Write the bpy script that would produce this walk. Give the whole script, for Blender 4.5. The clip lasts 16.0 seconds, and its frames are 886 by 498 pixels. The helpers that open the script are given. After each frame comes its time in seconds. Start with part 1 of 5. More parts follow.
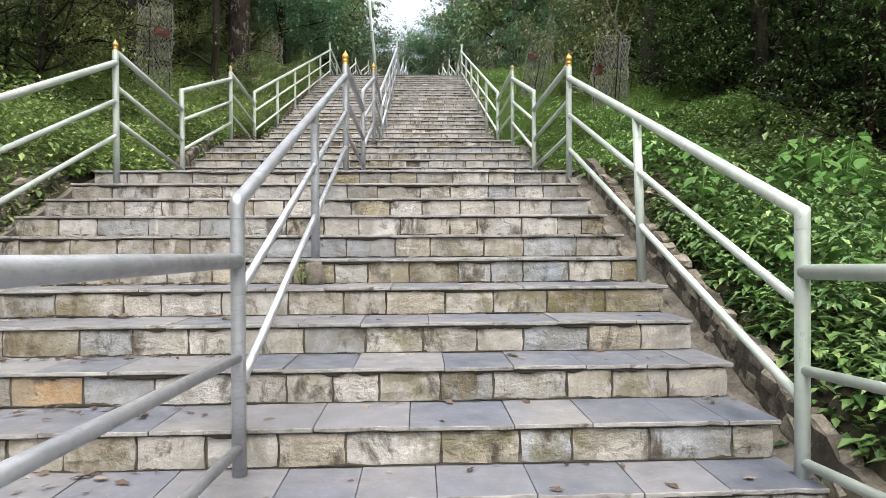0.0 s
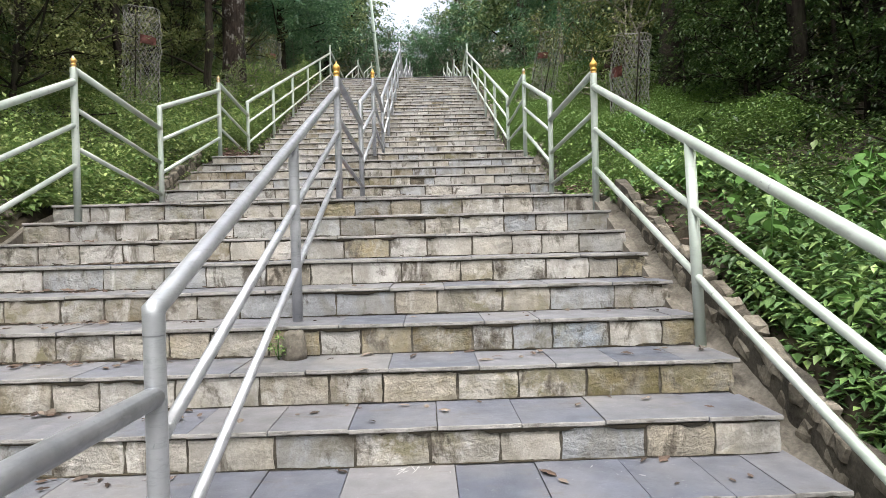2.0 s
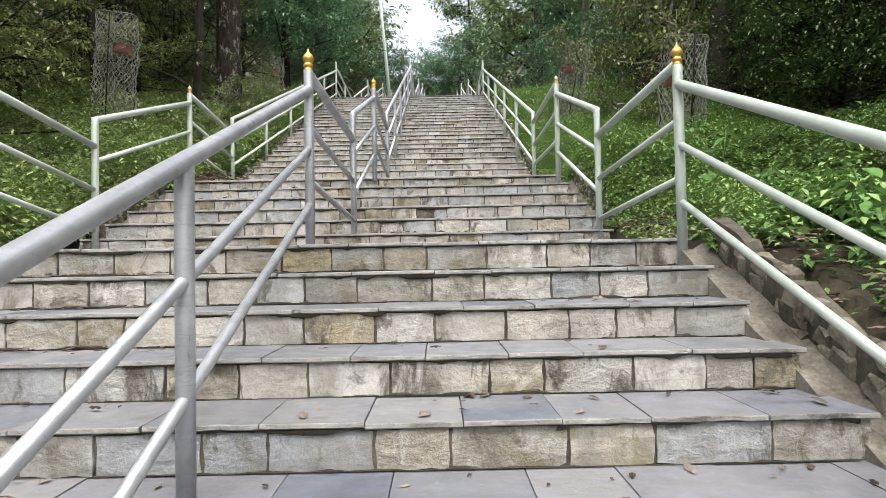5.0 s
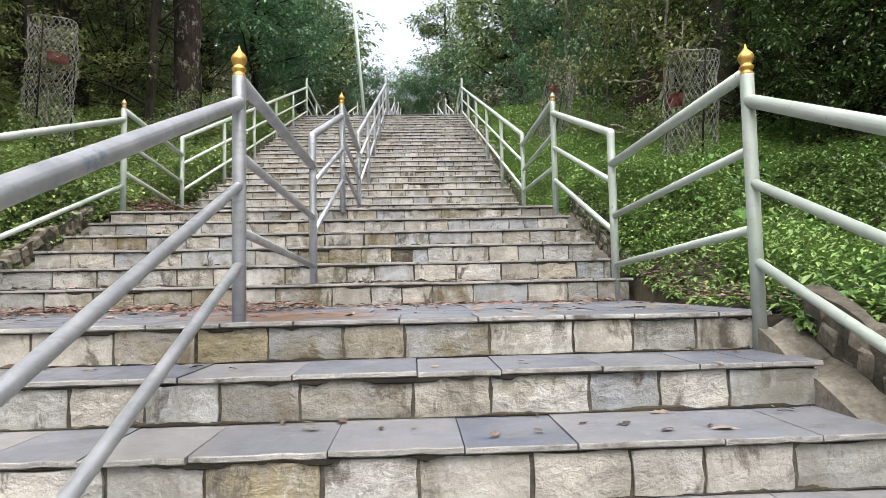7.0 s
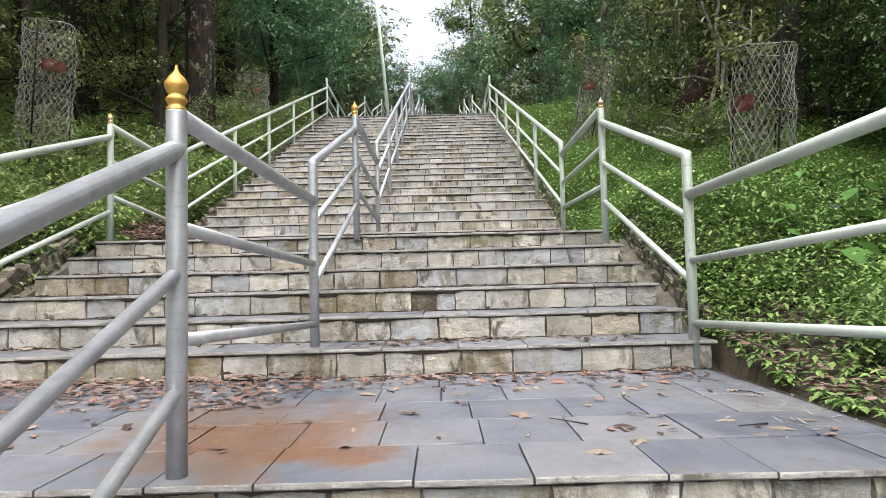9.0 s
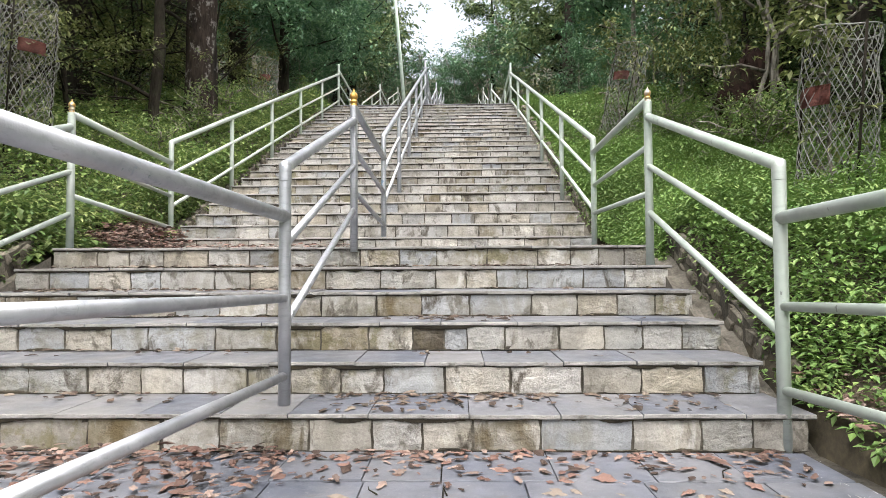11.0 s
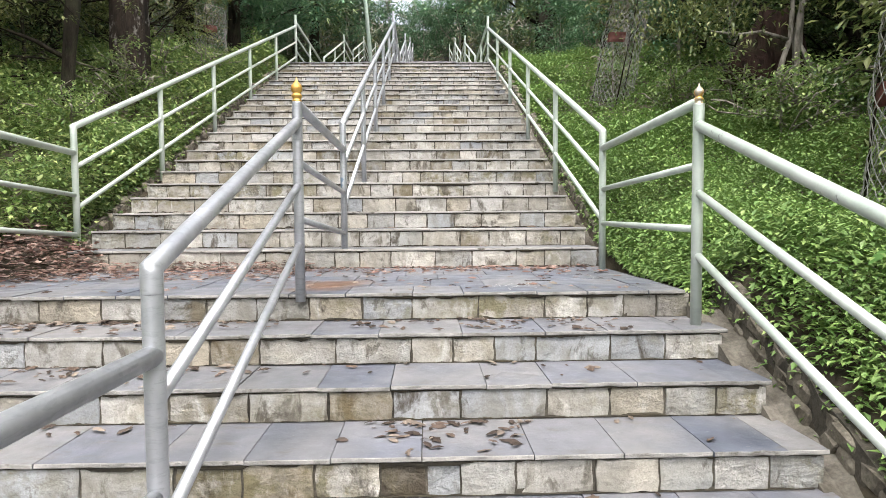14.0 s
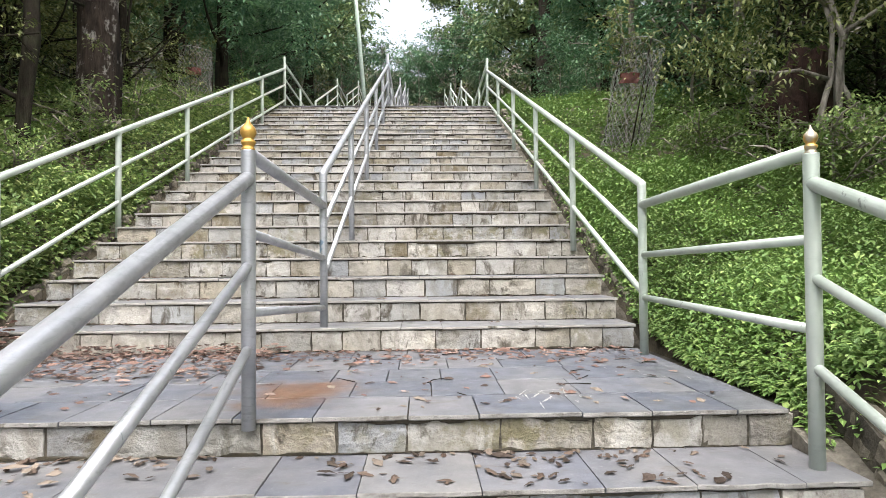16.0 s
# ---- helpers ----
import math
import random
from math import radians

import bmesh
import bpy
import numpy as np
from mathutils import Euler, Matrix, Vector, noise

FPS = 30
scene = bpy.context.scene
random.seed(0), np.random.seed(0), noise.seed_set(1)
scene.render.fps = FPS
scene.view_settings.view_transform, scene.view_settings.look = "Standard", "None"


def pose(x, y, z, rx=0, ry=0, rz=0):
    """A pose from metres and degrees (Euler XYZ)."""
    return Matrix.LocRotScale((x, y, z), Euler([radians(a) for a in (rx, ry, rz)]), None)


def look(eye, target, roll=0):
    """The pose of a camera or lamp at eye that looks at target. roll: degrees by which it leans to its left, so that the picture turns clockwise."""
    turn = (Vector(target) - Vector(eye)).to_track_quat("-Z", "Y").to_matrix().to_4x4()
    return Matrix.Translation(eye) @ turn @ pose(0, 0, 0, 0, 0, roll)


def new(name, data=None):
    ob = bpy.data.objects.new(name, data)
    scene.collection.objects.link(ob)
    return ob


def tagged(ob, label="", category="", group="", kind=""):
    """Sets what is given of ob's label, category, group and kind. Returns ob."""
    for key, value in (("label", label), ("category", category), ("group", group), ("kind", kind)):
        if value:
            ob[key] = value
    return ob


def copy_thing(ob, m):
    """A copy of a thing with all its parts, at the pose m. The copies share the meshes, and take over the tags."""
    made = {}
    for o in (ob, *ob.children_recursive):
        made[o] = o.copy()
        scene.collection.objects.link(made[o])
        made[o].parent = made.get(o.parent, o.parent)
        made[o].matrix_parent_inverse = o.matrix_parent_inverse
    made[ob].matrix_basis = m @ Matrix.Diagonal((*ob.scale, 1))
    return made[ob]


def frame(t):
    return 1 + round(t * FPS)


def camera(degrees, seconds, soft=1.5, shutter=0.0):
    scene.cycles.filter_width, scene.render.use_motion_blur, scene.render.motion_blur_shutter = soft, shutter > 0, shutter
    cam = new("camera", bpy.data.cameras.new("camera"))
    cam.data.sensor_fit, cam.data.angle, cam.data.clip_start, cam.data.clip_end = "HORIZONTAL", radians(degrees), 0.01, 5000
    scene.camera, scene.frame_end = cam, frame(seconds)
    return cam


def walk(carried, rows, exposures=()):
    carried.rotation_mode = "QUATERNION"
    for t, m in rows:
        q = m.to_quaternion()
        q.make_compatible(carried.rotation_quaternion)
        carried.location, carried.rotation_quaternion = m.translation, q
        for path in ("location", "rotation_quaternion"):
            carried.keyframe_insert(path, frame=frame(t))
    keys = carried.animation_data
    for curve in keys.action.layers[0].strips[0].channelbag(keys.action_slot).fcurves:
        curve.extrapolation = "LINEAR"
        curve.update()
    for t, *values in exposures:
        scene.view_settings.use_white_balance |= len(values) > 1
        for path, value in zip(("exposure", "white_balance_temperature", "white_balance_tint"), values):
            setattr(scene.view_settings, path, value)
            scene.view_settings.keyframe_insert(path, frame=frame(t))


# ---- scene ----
cam = camera(73.6, 16.0, soft=0.55)
PATH = [
    (0, (-0.365, -5.537, -0.693), (-0.284, -3.539, -0.706), -0.3),
    (0.5, (-0.356, -5.334, -0.629), (-0.299, -3.335, -0.628), -0.7),
    (1, (-0.31, -5.202, -0.565), (-0.312, -3.203, -0.616), -0.9),
    (1.5, (-0.33, -4.989, -0.433), (-0.314, -2.989, -0.457), -1.6),
    (2, (-0.34, -4.826, -0.375), (-0.286, -2.826, -0.395), -1.4),
    (2.5, (-0.293, -4.613, -0.265), (-0.263, -2.613, -0.285), -2.4),
    (3, (-0.309, -4.441, -0.231), (-0.284, -2.441, -0.239), -1.3),
    (3.5, (-0.371, -4.203, -0.191), (-0.304, -2.204, -0.182), -1.1),
    (6, (-0.281, -2.785, -0.027), (-0.297, -0.787, 0.047), -1.1),
    (6.5, (-0.32, -2.559, 0.082), (-0.216, -0.563, 0.152), -0.0),
    (7, (-0.339, -2.387, 0.131), (-0.242, -0.393, 0.251), -1.2),
    (7.5, (-0.309, -2.187, 0.252), (-0.268, -0.19, 0.355), -1.5),
    (8, (-0.325, -1.982, 0.288), (-0.252, 0.013, 0.399), -0.9),
    (8.5, (-0.351, -1.814, 0.418), (-0.279, 0.182, 0.523), -0.0),
    (9, (-0.318, -1.598, 0.513), (-0.311, 0.399, 0.615), -1.4),
    (11.5, (-0.28, -0.672, 0.87), (-0.333, 1.327, 0.904), -0.2),
    (12, (-0.31, -0.5, 1.021), (-0.252, 1.499, 1.013), -0.5),
    (12.5, (-0.305, -0.274, 1.068), (-0.267, 1.726, 1.079), -0.7),
    (13, (-0.281, -0.115, 1.13), (-0.286, 1.885, 1.074), 0.2),
    (13.5, (-0.336, 0.099, 1.228), (-0.32, 2.096, 1.12), 0.3),
    (14, (-0.348, 0.256, 1.317), (-0.293, 2.253, 1.215), -0.4),
    (14.5, (-0.31, 0.466, 1.443), (-0.255, 2.465, 1.495), -1.2),
    (15, (-0.312, 0.681, 1.465), (-0.26, 2.681, 1.475), -0.6),
    (15.5, (-0.388, 0.906, 1.479), (-0.322, 2.905, 1.458), -0.9),
    (16, (-0.371, 1.177, 1.513), (-0.297, 3.175, 1.554), -0.5),
]
walk(cam, [(t, look(eye, target, roll)) for t, eye, target, roll in PATH], exposures=((0.0, 1.6), (2.0, 1.56), (3.5, 1.57), (7.0, 1.62), (11.5, 1.74), (13.0, 1.88), (14.0, 1.84), (15.0, 1.8), (16.0, 1.78)))

# ---- light ----
world = bpy.data.worlds.new("world")
scene.world = world
world.use_nodes = True
wn = world.node_tree
sky = wn.nodes.new("ShaderNodeTexSky")
sky.sky_type, sky.sun_disc = "NISHITA", False
sky.sun_elevation, sky.sun_rotation = radians(58), radians(150)
sky.air_density, sky.dust_density = 1.0, 6.0
soft_sky = wn.nodes.new("ShaderNodeHueSaturation")
soft_sky.inputs["Saturation"].default_value = 0.38
wn.links.new(sky.outputs[0], soft_sky.inputs["Color"])
background = wn.nodes["Background"]
background.inputs["Strength"].default_value = 0.15
wn.links.new(soft_sky.outputs[0], background.inputs["Color"])
sun = new("sun", bpy.data.lights.new("sun", "SUN"))
sun.data.energy, sun.data.angle, sun.data.color = 1.5, radians(40), (1.0, 0.97, 0.92)
sun.matrix_world = look((-5, -5, 13), (0, 0, 0))

# ---- materials ----


def shader(name, rough=0.7, metal=0.0):
    m = bpy.data.materials.new(name)
    m.use_nodes = True
    b = m.node_tree.nodes["Principled BSDF"]
    b.inputs["Roughness"].default_value, b.inputs["Metallic"].default_value = rough, metal
    return m, m.node_tree, b


def node(nt, kind, **inputs):
    n = nt.nodes.new("ShaderNode" + kind)
    for key, value in inputs.items():
        socket = n.inputs[key.replace("_", " ")]
        if isinstance(value, bpy.types.NodeSocket):
            nt.links.new(value, socket)
        else:
            socket.default_value = value
    return n


def place(nt, scale=(1, 1, 1)):
    """World position, stretched."""
    geo = nt.nodes.new("ShaderNodeNewGeometry")
    mp = node(nt, "Mapping", Vector=geo.outputs["Position"], Scale=scale)
    return mp.outputs[0]


def speckle(nt, scale, vec, detail=5.0, rough=0.55, distortion=0.0):
    return node(nt, "TexNoise", Vector=vec, Scale=scale, Detail=detail, Roughness=rough, Distortion=distortion).outputs[0]


def ramp(nt, fac, stops, mode="LINEAR"):
    r = nt.nodes.new("ShaderNodeValToRGB")
    r.color_ramp.interpolation = mode
    e = r.color_ramp.elements
    while len(e) < len(stops):
        e.new(0.5)
    for el, (p, c) in zip(e, stops):
        el.position = p
        el.color = (*c, 1) if isinstance(c, tuple) else (c, c, c, 1)
    nt.links.new(fac, r.inputs[0])
    return r.outputs[0]


def blend(nt, fac, a, b, kind="MIX"):
    n = nt.nodes.new("ShaderNodeMix")
    n.data_type, n.blend_type = "RGBA", kind
    for key, v in ((0, fac), (6, a), (7, b)):
        if isinstance(v, bpy.types.NodeSocket):
            nt.links.new(v, n.inputs[key])
        else:
            n.inputs[key].default_value = v if not isinstance(v, tuple) else (*v, 1)
    return n.outputs[2]


def relief(nt, b, height, strength=0.4, distance=0.01):
    n = node(nt, "Bump", Height=height, Strength=strength, Distance=distance)
    nt.links.new(n.outputs[0], b.inputs["Normal"])


def per_piece(nt, island=False):
    if island:
        return nt.nodes.new("ShaderNodeNewGeometry").outputs["Random Per Island"]
    return nt.nodes.new("ShaderNodeObjectInfo").outputs["Random"]


def stone_material(name, island=False, tint=None):
    m, nt, b = shader(name, 0.85)
    p = place(nt)
    base = ramp(nt, per_piece(nt, island), [
        (0.0, (0.35, 0.333, 0.305)), (0.13, (0.295, 0.295, 0.288)), (0.25, (0.40, 0.387, 0.368)), (0.38, (0.255, 0.268, 0.288)),
        (0.48, (0.365, 0.342, 0.305)), (0.60, (0.33, 0.323, 0.309)), (0.71, (0.425, 0.412, 0.395)), (0.80, (0.275, 0.258, 0.23)),
        (0.88, (0.305, 0.318, 0.335)), (0.95, (0.34, 0.305, 0.25))], "CONSTANT")
    if tint:
        base = blend(nt, ramp(nt, speckle(nt, 8, p, 6, 0.65, 0.4), [(0.36, 0.25 if tint[0] > 0.1 else 0.9), (0.56, 1.0)]), (0.30, 0.285, 0.25), tint)
    if not tint:
        base = blend(nt, 0.12, base, (0.32, 0.312, 0.292))
    chisel = speckle(nt, 16, place(nt, (1, 1, 1.3)), 9, 0.62, 0.25)
    col = blend(nt, 1.0, base, ramp(nt, chisel, [(0.28, 0.72), (0.45, 1.0), (0.72, 1.12)]), "MULTIPLY")
    cloud = ramp(nt, speckle(nt, 3.4, p, 4, 0.55), [(0.3, (0.76, 0.755, 0.76)), (0.5, (0.92, 0.92, 0.915)), (0.7, (1.02, 0.99, 0.93))])
    col = blend(nt, 1.0, col, cloud, "MULTIPLY")
    grain = ramp(nt, speckle(nt, 120, p, 4, 0.6), [(0.32, 0.85), (0.68, 1.13)])
    col = blend(nt, 1.0, col, grain, "MULTIPLY")
    vein = ramp(nt, speckle(nt, 7, place(nt, (1, 1, 2.5)), 8, 0.7, 1.5), [(0.49, 0.0), (0.5, 0.3), (0.51, 0.0)])
    col = blend(nt, vein, col, (0.11, 0.09, 0.065))
    moss = ramp(nt, speckle(nt, 1.1, place(nt, (1, 1, 1.4)), 4), [(0.49, 0.0), (0.63, 1.0)])
    patch = ramp(nt, speckle(nt, 9, p, 7, 0.68), [(0.44, 0.0), (0.56, 0.8)])
    both = node(nt, "Math")
    both.operation = "MULTIPLY"
    nt.links.new(moss, both.inputs[0]), nt.links.new(patch, both.inputs[1])
    col = blend(nt, both.outputs[0], col, (0.115, 0.10, 0.04))
    streak = ramp(nt, speckle(nt, 1.0, place(nt, (6, 6, 3.2)), 9, 0.72, 0.5), [(0.54, 0.0), (0.59, 0.6), (0.65, 0.95)])
    col = blend(nt, streak, col, (0.05, 0.04, 0.028))
    smear = ramp(nt, speckle(nt, 1.0, place(nt, (4.5, 4.5, 2.2)), 7, 0.66, 0.8), [(0.49, 0.0), (0.58, 0.45), (0.70, 0.7)])
    col = blend(nt, smear, col, (0.165, 0.152, 0.125))
    pick = nt.nodes.new("ShaderNodeMath")
    pick.operation = "MULTIPLY"
    nt.links.new(per_piece(nt, island), pick.inputs[0])
    pick.inputs[1].default_value = 11.0
    part_of = nt.nodes.new("ShaderNodeMath")
    part_of.operation = "FRACT"
    nt.links.new(pick.outputs[0], part_of.inputs[0])
    some = ramp(nt, part_of.outputs[0], [(0.82, 0.0), (0.86, 0.45), (0.97, 0.95)])
    seep = ramp(nt, speckle(nt, 6, place(nt, (1, 1, 0.8)), 7, 0.65, 0.4), [(0.38, 0.15), (0.52, 0.55), (0.64, 0.95)])
    wet = node(nt, "Math")
    wet.operation = "MULTIPLY"
    nt.links.new(some, wet.inputs[0]), nt.links.new(seep, wet.inputs[1])
    col = blend(nt, wet.outputs[0], col, (0.105, 0.08, 0.035))
    lime = ramp(nt, speckle(nt, 1.0, place(nt, (5, 5, 1.6)), 6, 0.7, 0.4), [(0.60, 0.0), (0.70, 0.6)])
    col = blend(nt, lime, col, (0.52, 0.51, 0.49))
    nt.links.new(col, b.inputs["Base Color"])
    dressed = ramp(nt, part_of.outputs[0], [(0.0, 0.25), (0.35, 0.4), (0.55, 1.0), (1.0, 0.6)])
    rough_face = node(nt, "Math")
    rough_face.operation = "MULTIPLY"
    nt.links.new(chisel, rough_face.inputs[0]), nt.links.new(dressed, rough_face.inputs[1])
    relief(nt, b, rough_face.outputs[0], 0.9, 0.028)
    return m


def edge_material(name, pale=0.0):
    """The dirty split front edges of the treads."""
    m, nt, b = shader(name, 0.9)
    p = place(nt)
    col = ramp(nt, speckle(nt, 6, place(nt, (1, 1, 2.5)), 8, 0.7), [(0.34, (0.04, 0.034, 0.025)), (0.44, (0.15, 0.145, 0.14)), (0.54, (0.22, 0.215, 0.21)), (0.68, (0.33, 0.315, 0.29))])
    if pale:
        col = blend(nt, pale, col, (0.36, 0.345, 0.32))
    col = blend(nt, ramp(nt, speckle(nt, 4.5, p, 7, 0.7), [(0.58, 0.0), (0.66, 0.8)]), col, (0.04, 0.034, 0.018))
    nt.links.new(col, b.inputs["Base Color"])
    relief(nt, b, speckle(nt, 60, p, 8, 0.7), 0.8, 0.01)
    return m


def slate_material(name, island=False, rust=(), dust_and_sheen=0.62):
    m, nt, b = shader(name, 0.6)
    p = place(nt)
    base = ramp(nt, per_piece(nt, island), [
        (0.0, (0.092, 0.100, 0.126)), (0.25, (0.115, 0.121, 0.146)), (0.5, (0.080, 0.089, 0.115)), (0.7, (0.135, 0.136, 0.152)),
        (0.88, (0.098, 0.105, 0.125))], "CONSTANT")
    col = blend(nt, 1.0, base, ramp(nt, speckle(nt, 7, p, 6), [(0.3, 0.78), (0.7, 1.18)]), "MULTIPLY")
    # dust; high values also paint in the sky sheen of grazing treads
    dust_sheen = ramp(nt, speckle(nt, 2.3, p, 6, 0.6), [(0.40, max(0.0, dust_and_sheen - 0.62)), (0.68, dust_and_sheen)])
    col = blend(nt, dust_sheen, col, (0.168, 0.164, 0.168) if dust_and_sheen < 0.7 else (0.19, 0.182, 0.178))
    scuff = ramp(nt, speckle(nt, 34, p, 5, 0.7), [(0.62, 0.0), (0.74, 0.5)])
    col = blend(nt, scuff, col, (0.30, 0.29, 0.28))
    dirt = ramp(nt, speckle(nt, 5, place(nt, (1, 2.4, 1)), 7, 0.7), [(0.58, 0.0), (0.70, 0.6)])
    col = blend(nt, dirt, col, (0.10, 0.085, 0.065))
    for x, y, rx, ry in rust:
        geo = nt.nodes.new("ShaderNodeNewGeometry")
        mp = node(nt, "Mapping", Vector=geo.outputs["Position"], Location=(-x / rx, -y / ry, 0), Scale=(1 / rx, 1 / ry, 0))
        wob = node(nt, "TexNoise", Vector=p, Scale=5.0, Detail=6.0)
        add = nt.nodes.new("ShaderNodeVectorMath")
        add.operation = "MULTIPLY_ADD"
        nt.links.new(wob.outputs["Color"], add.inputs[0])
        add.inputs[1].default_value = (1.9, 1.9, 0)
        nt.links.new(mp.outputs[0], add.inputs[2])
        shift = nt.nodes.new("ShaderNodeVectorMath")
        shift.operation = "SUBTRACT"
        nt.links.new(add.outputs[0], shift.inputs[0])
        shift.inputs[1].default_value = (0.95, 0.95, 0)
        size = nt.nodes.new("ShaderNodeVectorMath")
        size.operation = "LENGTH"
        nt.links.new(shift.outputs[0], size.inputs[0])
        col = blend(nt, ramp(nt, size.outputs["Value"], [(0.25, 0.9), (0.6, 0.6), (1.0, 0.0)]), col, (0.125, 0.062, 0.030))
    nt.links.new(col, b.inputs["Base Color"])
    nt.links.new(ramp(nt, speckle(nt, 9, p, 5), [(0.3, 0.45), (0.7, 0.75)]), b.inputs["Roughness"])
    relief(nt, b, speckle(nt, 40, p, 7, 0.6), 0.35, 0.006)
    return m


def earthy(name, dark, light, scale=6.0, rough=0.95, bump=0.6):
    m, nt, b = shader(name, rough)
    p = place(nt)
    col = ramp(nt, speckle(nt, scale, p, 8, 0.65), [(0.3, dark), (0.72, light)])
    col = blend(nt, 1.0, col, ramp(nt, speckle(nt, scale * 12, p, 4), [(0.3, 0.7), (0.7, 1.2)]), "MULTIPLY")
    nt.links.new(col, b.inputs["Base Color"])
    relief(nt, b, speckle(nt, scale * 4, p, 8, 0.65), bump, 0.02)
    return m


def leaf_material(name, colours, gloss=0.5, through_light=0.35, shine=0.3):
    m, nt, b = shader(name, gloss)
    b.inputs["Specular IOR Level"].default_value = shine
    n = len(colours)
    col = ramp(nt, per_piece(nt, True), [(i / n, c) for i, c in enumerate(colours)], "LINEAR")
    patchy = ramp(nt, speckle(nt, 0.9, place(nt), 4), [(0.3, 0.7), (0.7, 1.3)])
    col = blend(nt, 1.0, col, patchy, "MULTIPLY")
    nt.links.new(col, b.inputs["Base Color"])
    tr = node(nt, "BsdfTranslucent", Color=col)
    mix = node(nt, "MixShader", Fac=through_light)
    nt.links.new(b.outputs[0], mix.inputs[1]), nt.links.new(tr.outputs[0], mix.inputs[2])
    nt.links.new(mix.outputs[0], nt.nodes["Material Output"].inputs["Surface"])
    return m


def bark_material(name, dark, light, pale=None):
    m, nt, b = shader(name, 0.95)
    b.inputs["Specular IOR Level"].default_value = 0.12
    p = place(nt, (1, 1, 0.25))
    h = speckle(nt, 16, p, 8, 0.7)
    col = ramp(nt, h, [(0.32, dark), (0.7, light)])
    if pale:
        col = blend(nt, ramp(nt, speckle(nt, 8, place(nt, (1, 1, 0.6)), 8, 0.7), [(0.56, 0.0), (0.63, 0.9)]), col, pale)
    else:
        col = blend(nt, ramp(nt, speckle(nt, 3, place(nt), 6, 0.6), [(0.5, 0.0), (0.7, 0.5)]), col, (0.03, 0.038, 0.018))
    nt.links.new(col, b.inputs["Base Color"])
    relief(nt, b, h, 0.9, 0.03)
    return m


def pale_silver_material():
    """Chalky aluminium paint with a greenish tint in patches."""
    m, nt, b = shader("chalky_silver_paint", 0.5, 0.35)
    p = place(nt)
    col = ramp(nt, speckle(nt, 5, p, 5), [(0.3, (0.40, 0.445, 0.41)), (0.7, (0.53, 0.57, 0.535))])
    green = ramp(nt, speckle(nt, 2.2, p, 4), [(0.42, 0.0), (0.7, 0.6)])
    col = blend(nt, green, col, (0.37, 0.455, 0.375))
    chip = ramp(nt, speckle(nt, 1.0, place(nt, (30, 30, 12)), 6, 0.7), [(0.645, 0.0), (0.68, 0.85)])
    col = blend(nt, chip, col, (0.19, 0.20, 0.19))
    scuffed = ramp(nt, speckle(nt, 1.0, place(nt, (9, 9, 26)), 6, 0.7, 0.5), [(0.56, 0.0), (0.68, 0.5)])
    col = blend(nt, scuffed, col, (0.34, 0.36, 0.35))
    nt.links.new(col, b.inputs["Base Color"])
    nt.links.new(ramp(nt, speckle(nt, 30, p, 5), [(0.3, 0.42), (0.7, 0.62)]), b.inputs["Roughness"])
    relief(nt, b, speckle(nt, 45, p, 6), 0.3, 0.004)
    return m


def silver_material():
    m, nt, b = shader("silver_paint", 0.42, 0.6)
    p = place(nt)
    col = ramp(nt, speckle(nt, 6, p, 5), [(0.3, (0.33, 0.342, 0.372)), (0.7, (0.51, 0.525, 0.56))])
    wear = ramp(nt, speckle(nt, 1.0, place(nt, (34, 34, 9)), 6, 0.7), [(0.64, 0.0), (0.70, 0.8)])
    col = blend(nt, wear, col, (0.20, 0.25, 0.24))
    verdigris = ramp(nt, speckle(nt, 2.2, p, 4), [(0.5, 0.0), (0.75, 0.5)])
    col = blend(nt, verdigris, col, (0.42, 0.45, 0.455))
    scrape = ramp(nt, speckle(nt, 1.0, place(nt, (16, 16, 60)), 7, 0.72, 0.6), [(0.52, 0.0), (0.64, 0.55)])
    col = blend(nt, scrape, col, (0.29, 0.31, 0.33))
    old_blue = ramp(nt, speckle(nt, 3.1, p, 5, 0.6), [(0.66, 0.0), (0.69, 0.8)])
    col = blend(nt, old_blue, col, (0.13, 0.22, 0.33))
    nt.links.new(col, b.inputs["Base Color"])
    nt.links.new(ramp(nt, speckle(nt, 30, p, 5), [(0.3, 0.3), (0.7, 0.52)]), b.inputs["Roughness"])
    relief(nt, b, speckle(nt, 45, p, 6), 0.3, 0.004)
    return m


def gold_material(name="gold_paint", worn=0.0):
    m, nt, b = shader(name, 0.45, 0.55)
    p = place(nt)
    col = ramp(nt, speckle(nt, 28, p, 5), [(0.3, (0.38, 0.20, 0.045)), (0.65, (0.58, 0.36, 0.09))])
    if worn:
        col = blend(nt, ramp(nt, speckle(nt, 22, p, 5, 0.6), [(0.5 - worn, 0.0), (0.62 - worn, 0.85)]), col, (0.36, 0.35, 0.31))
    nt.links.new(col, b.inputs["Base Color"])
    relief(nt, b, speckle(nt, 60, p, 4), 0.12, 0.003)
    return m


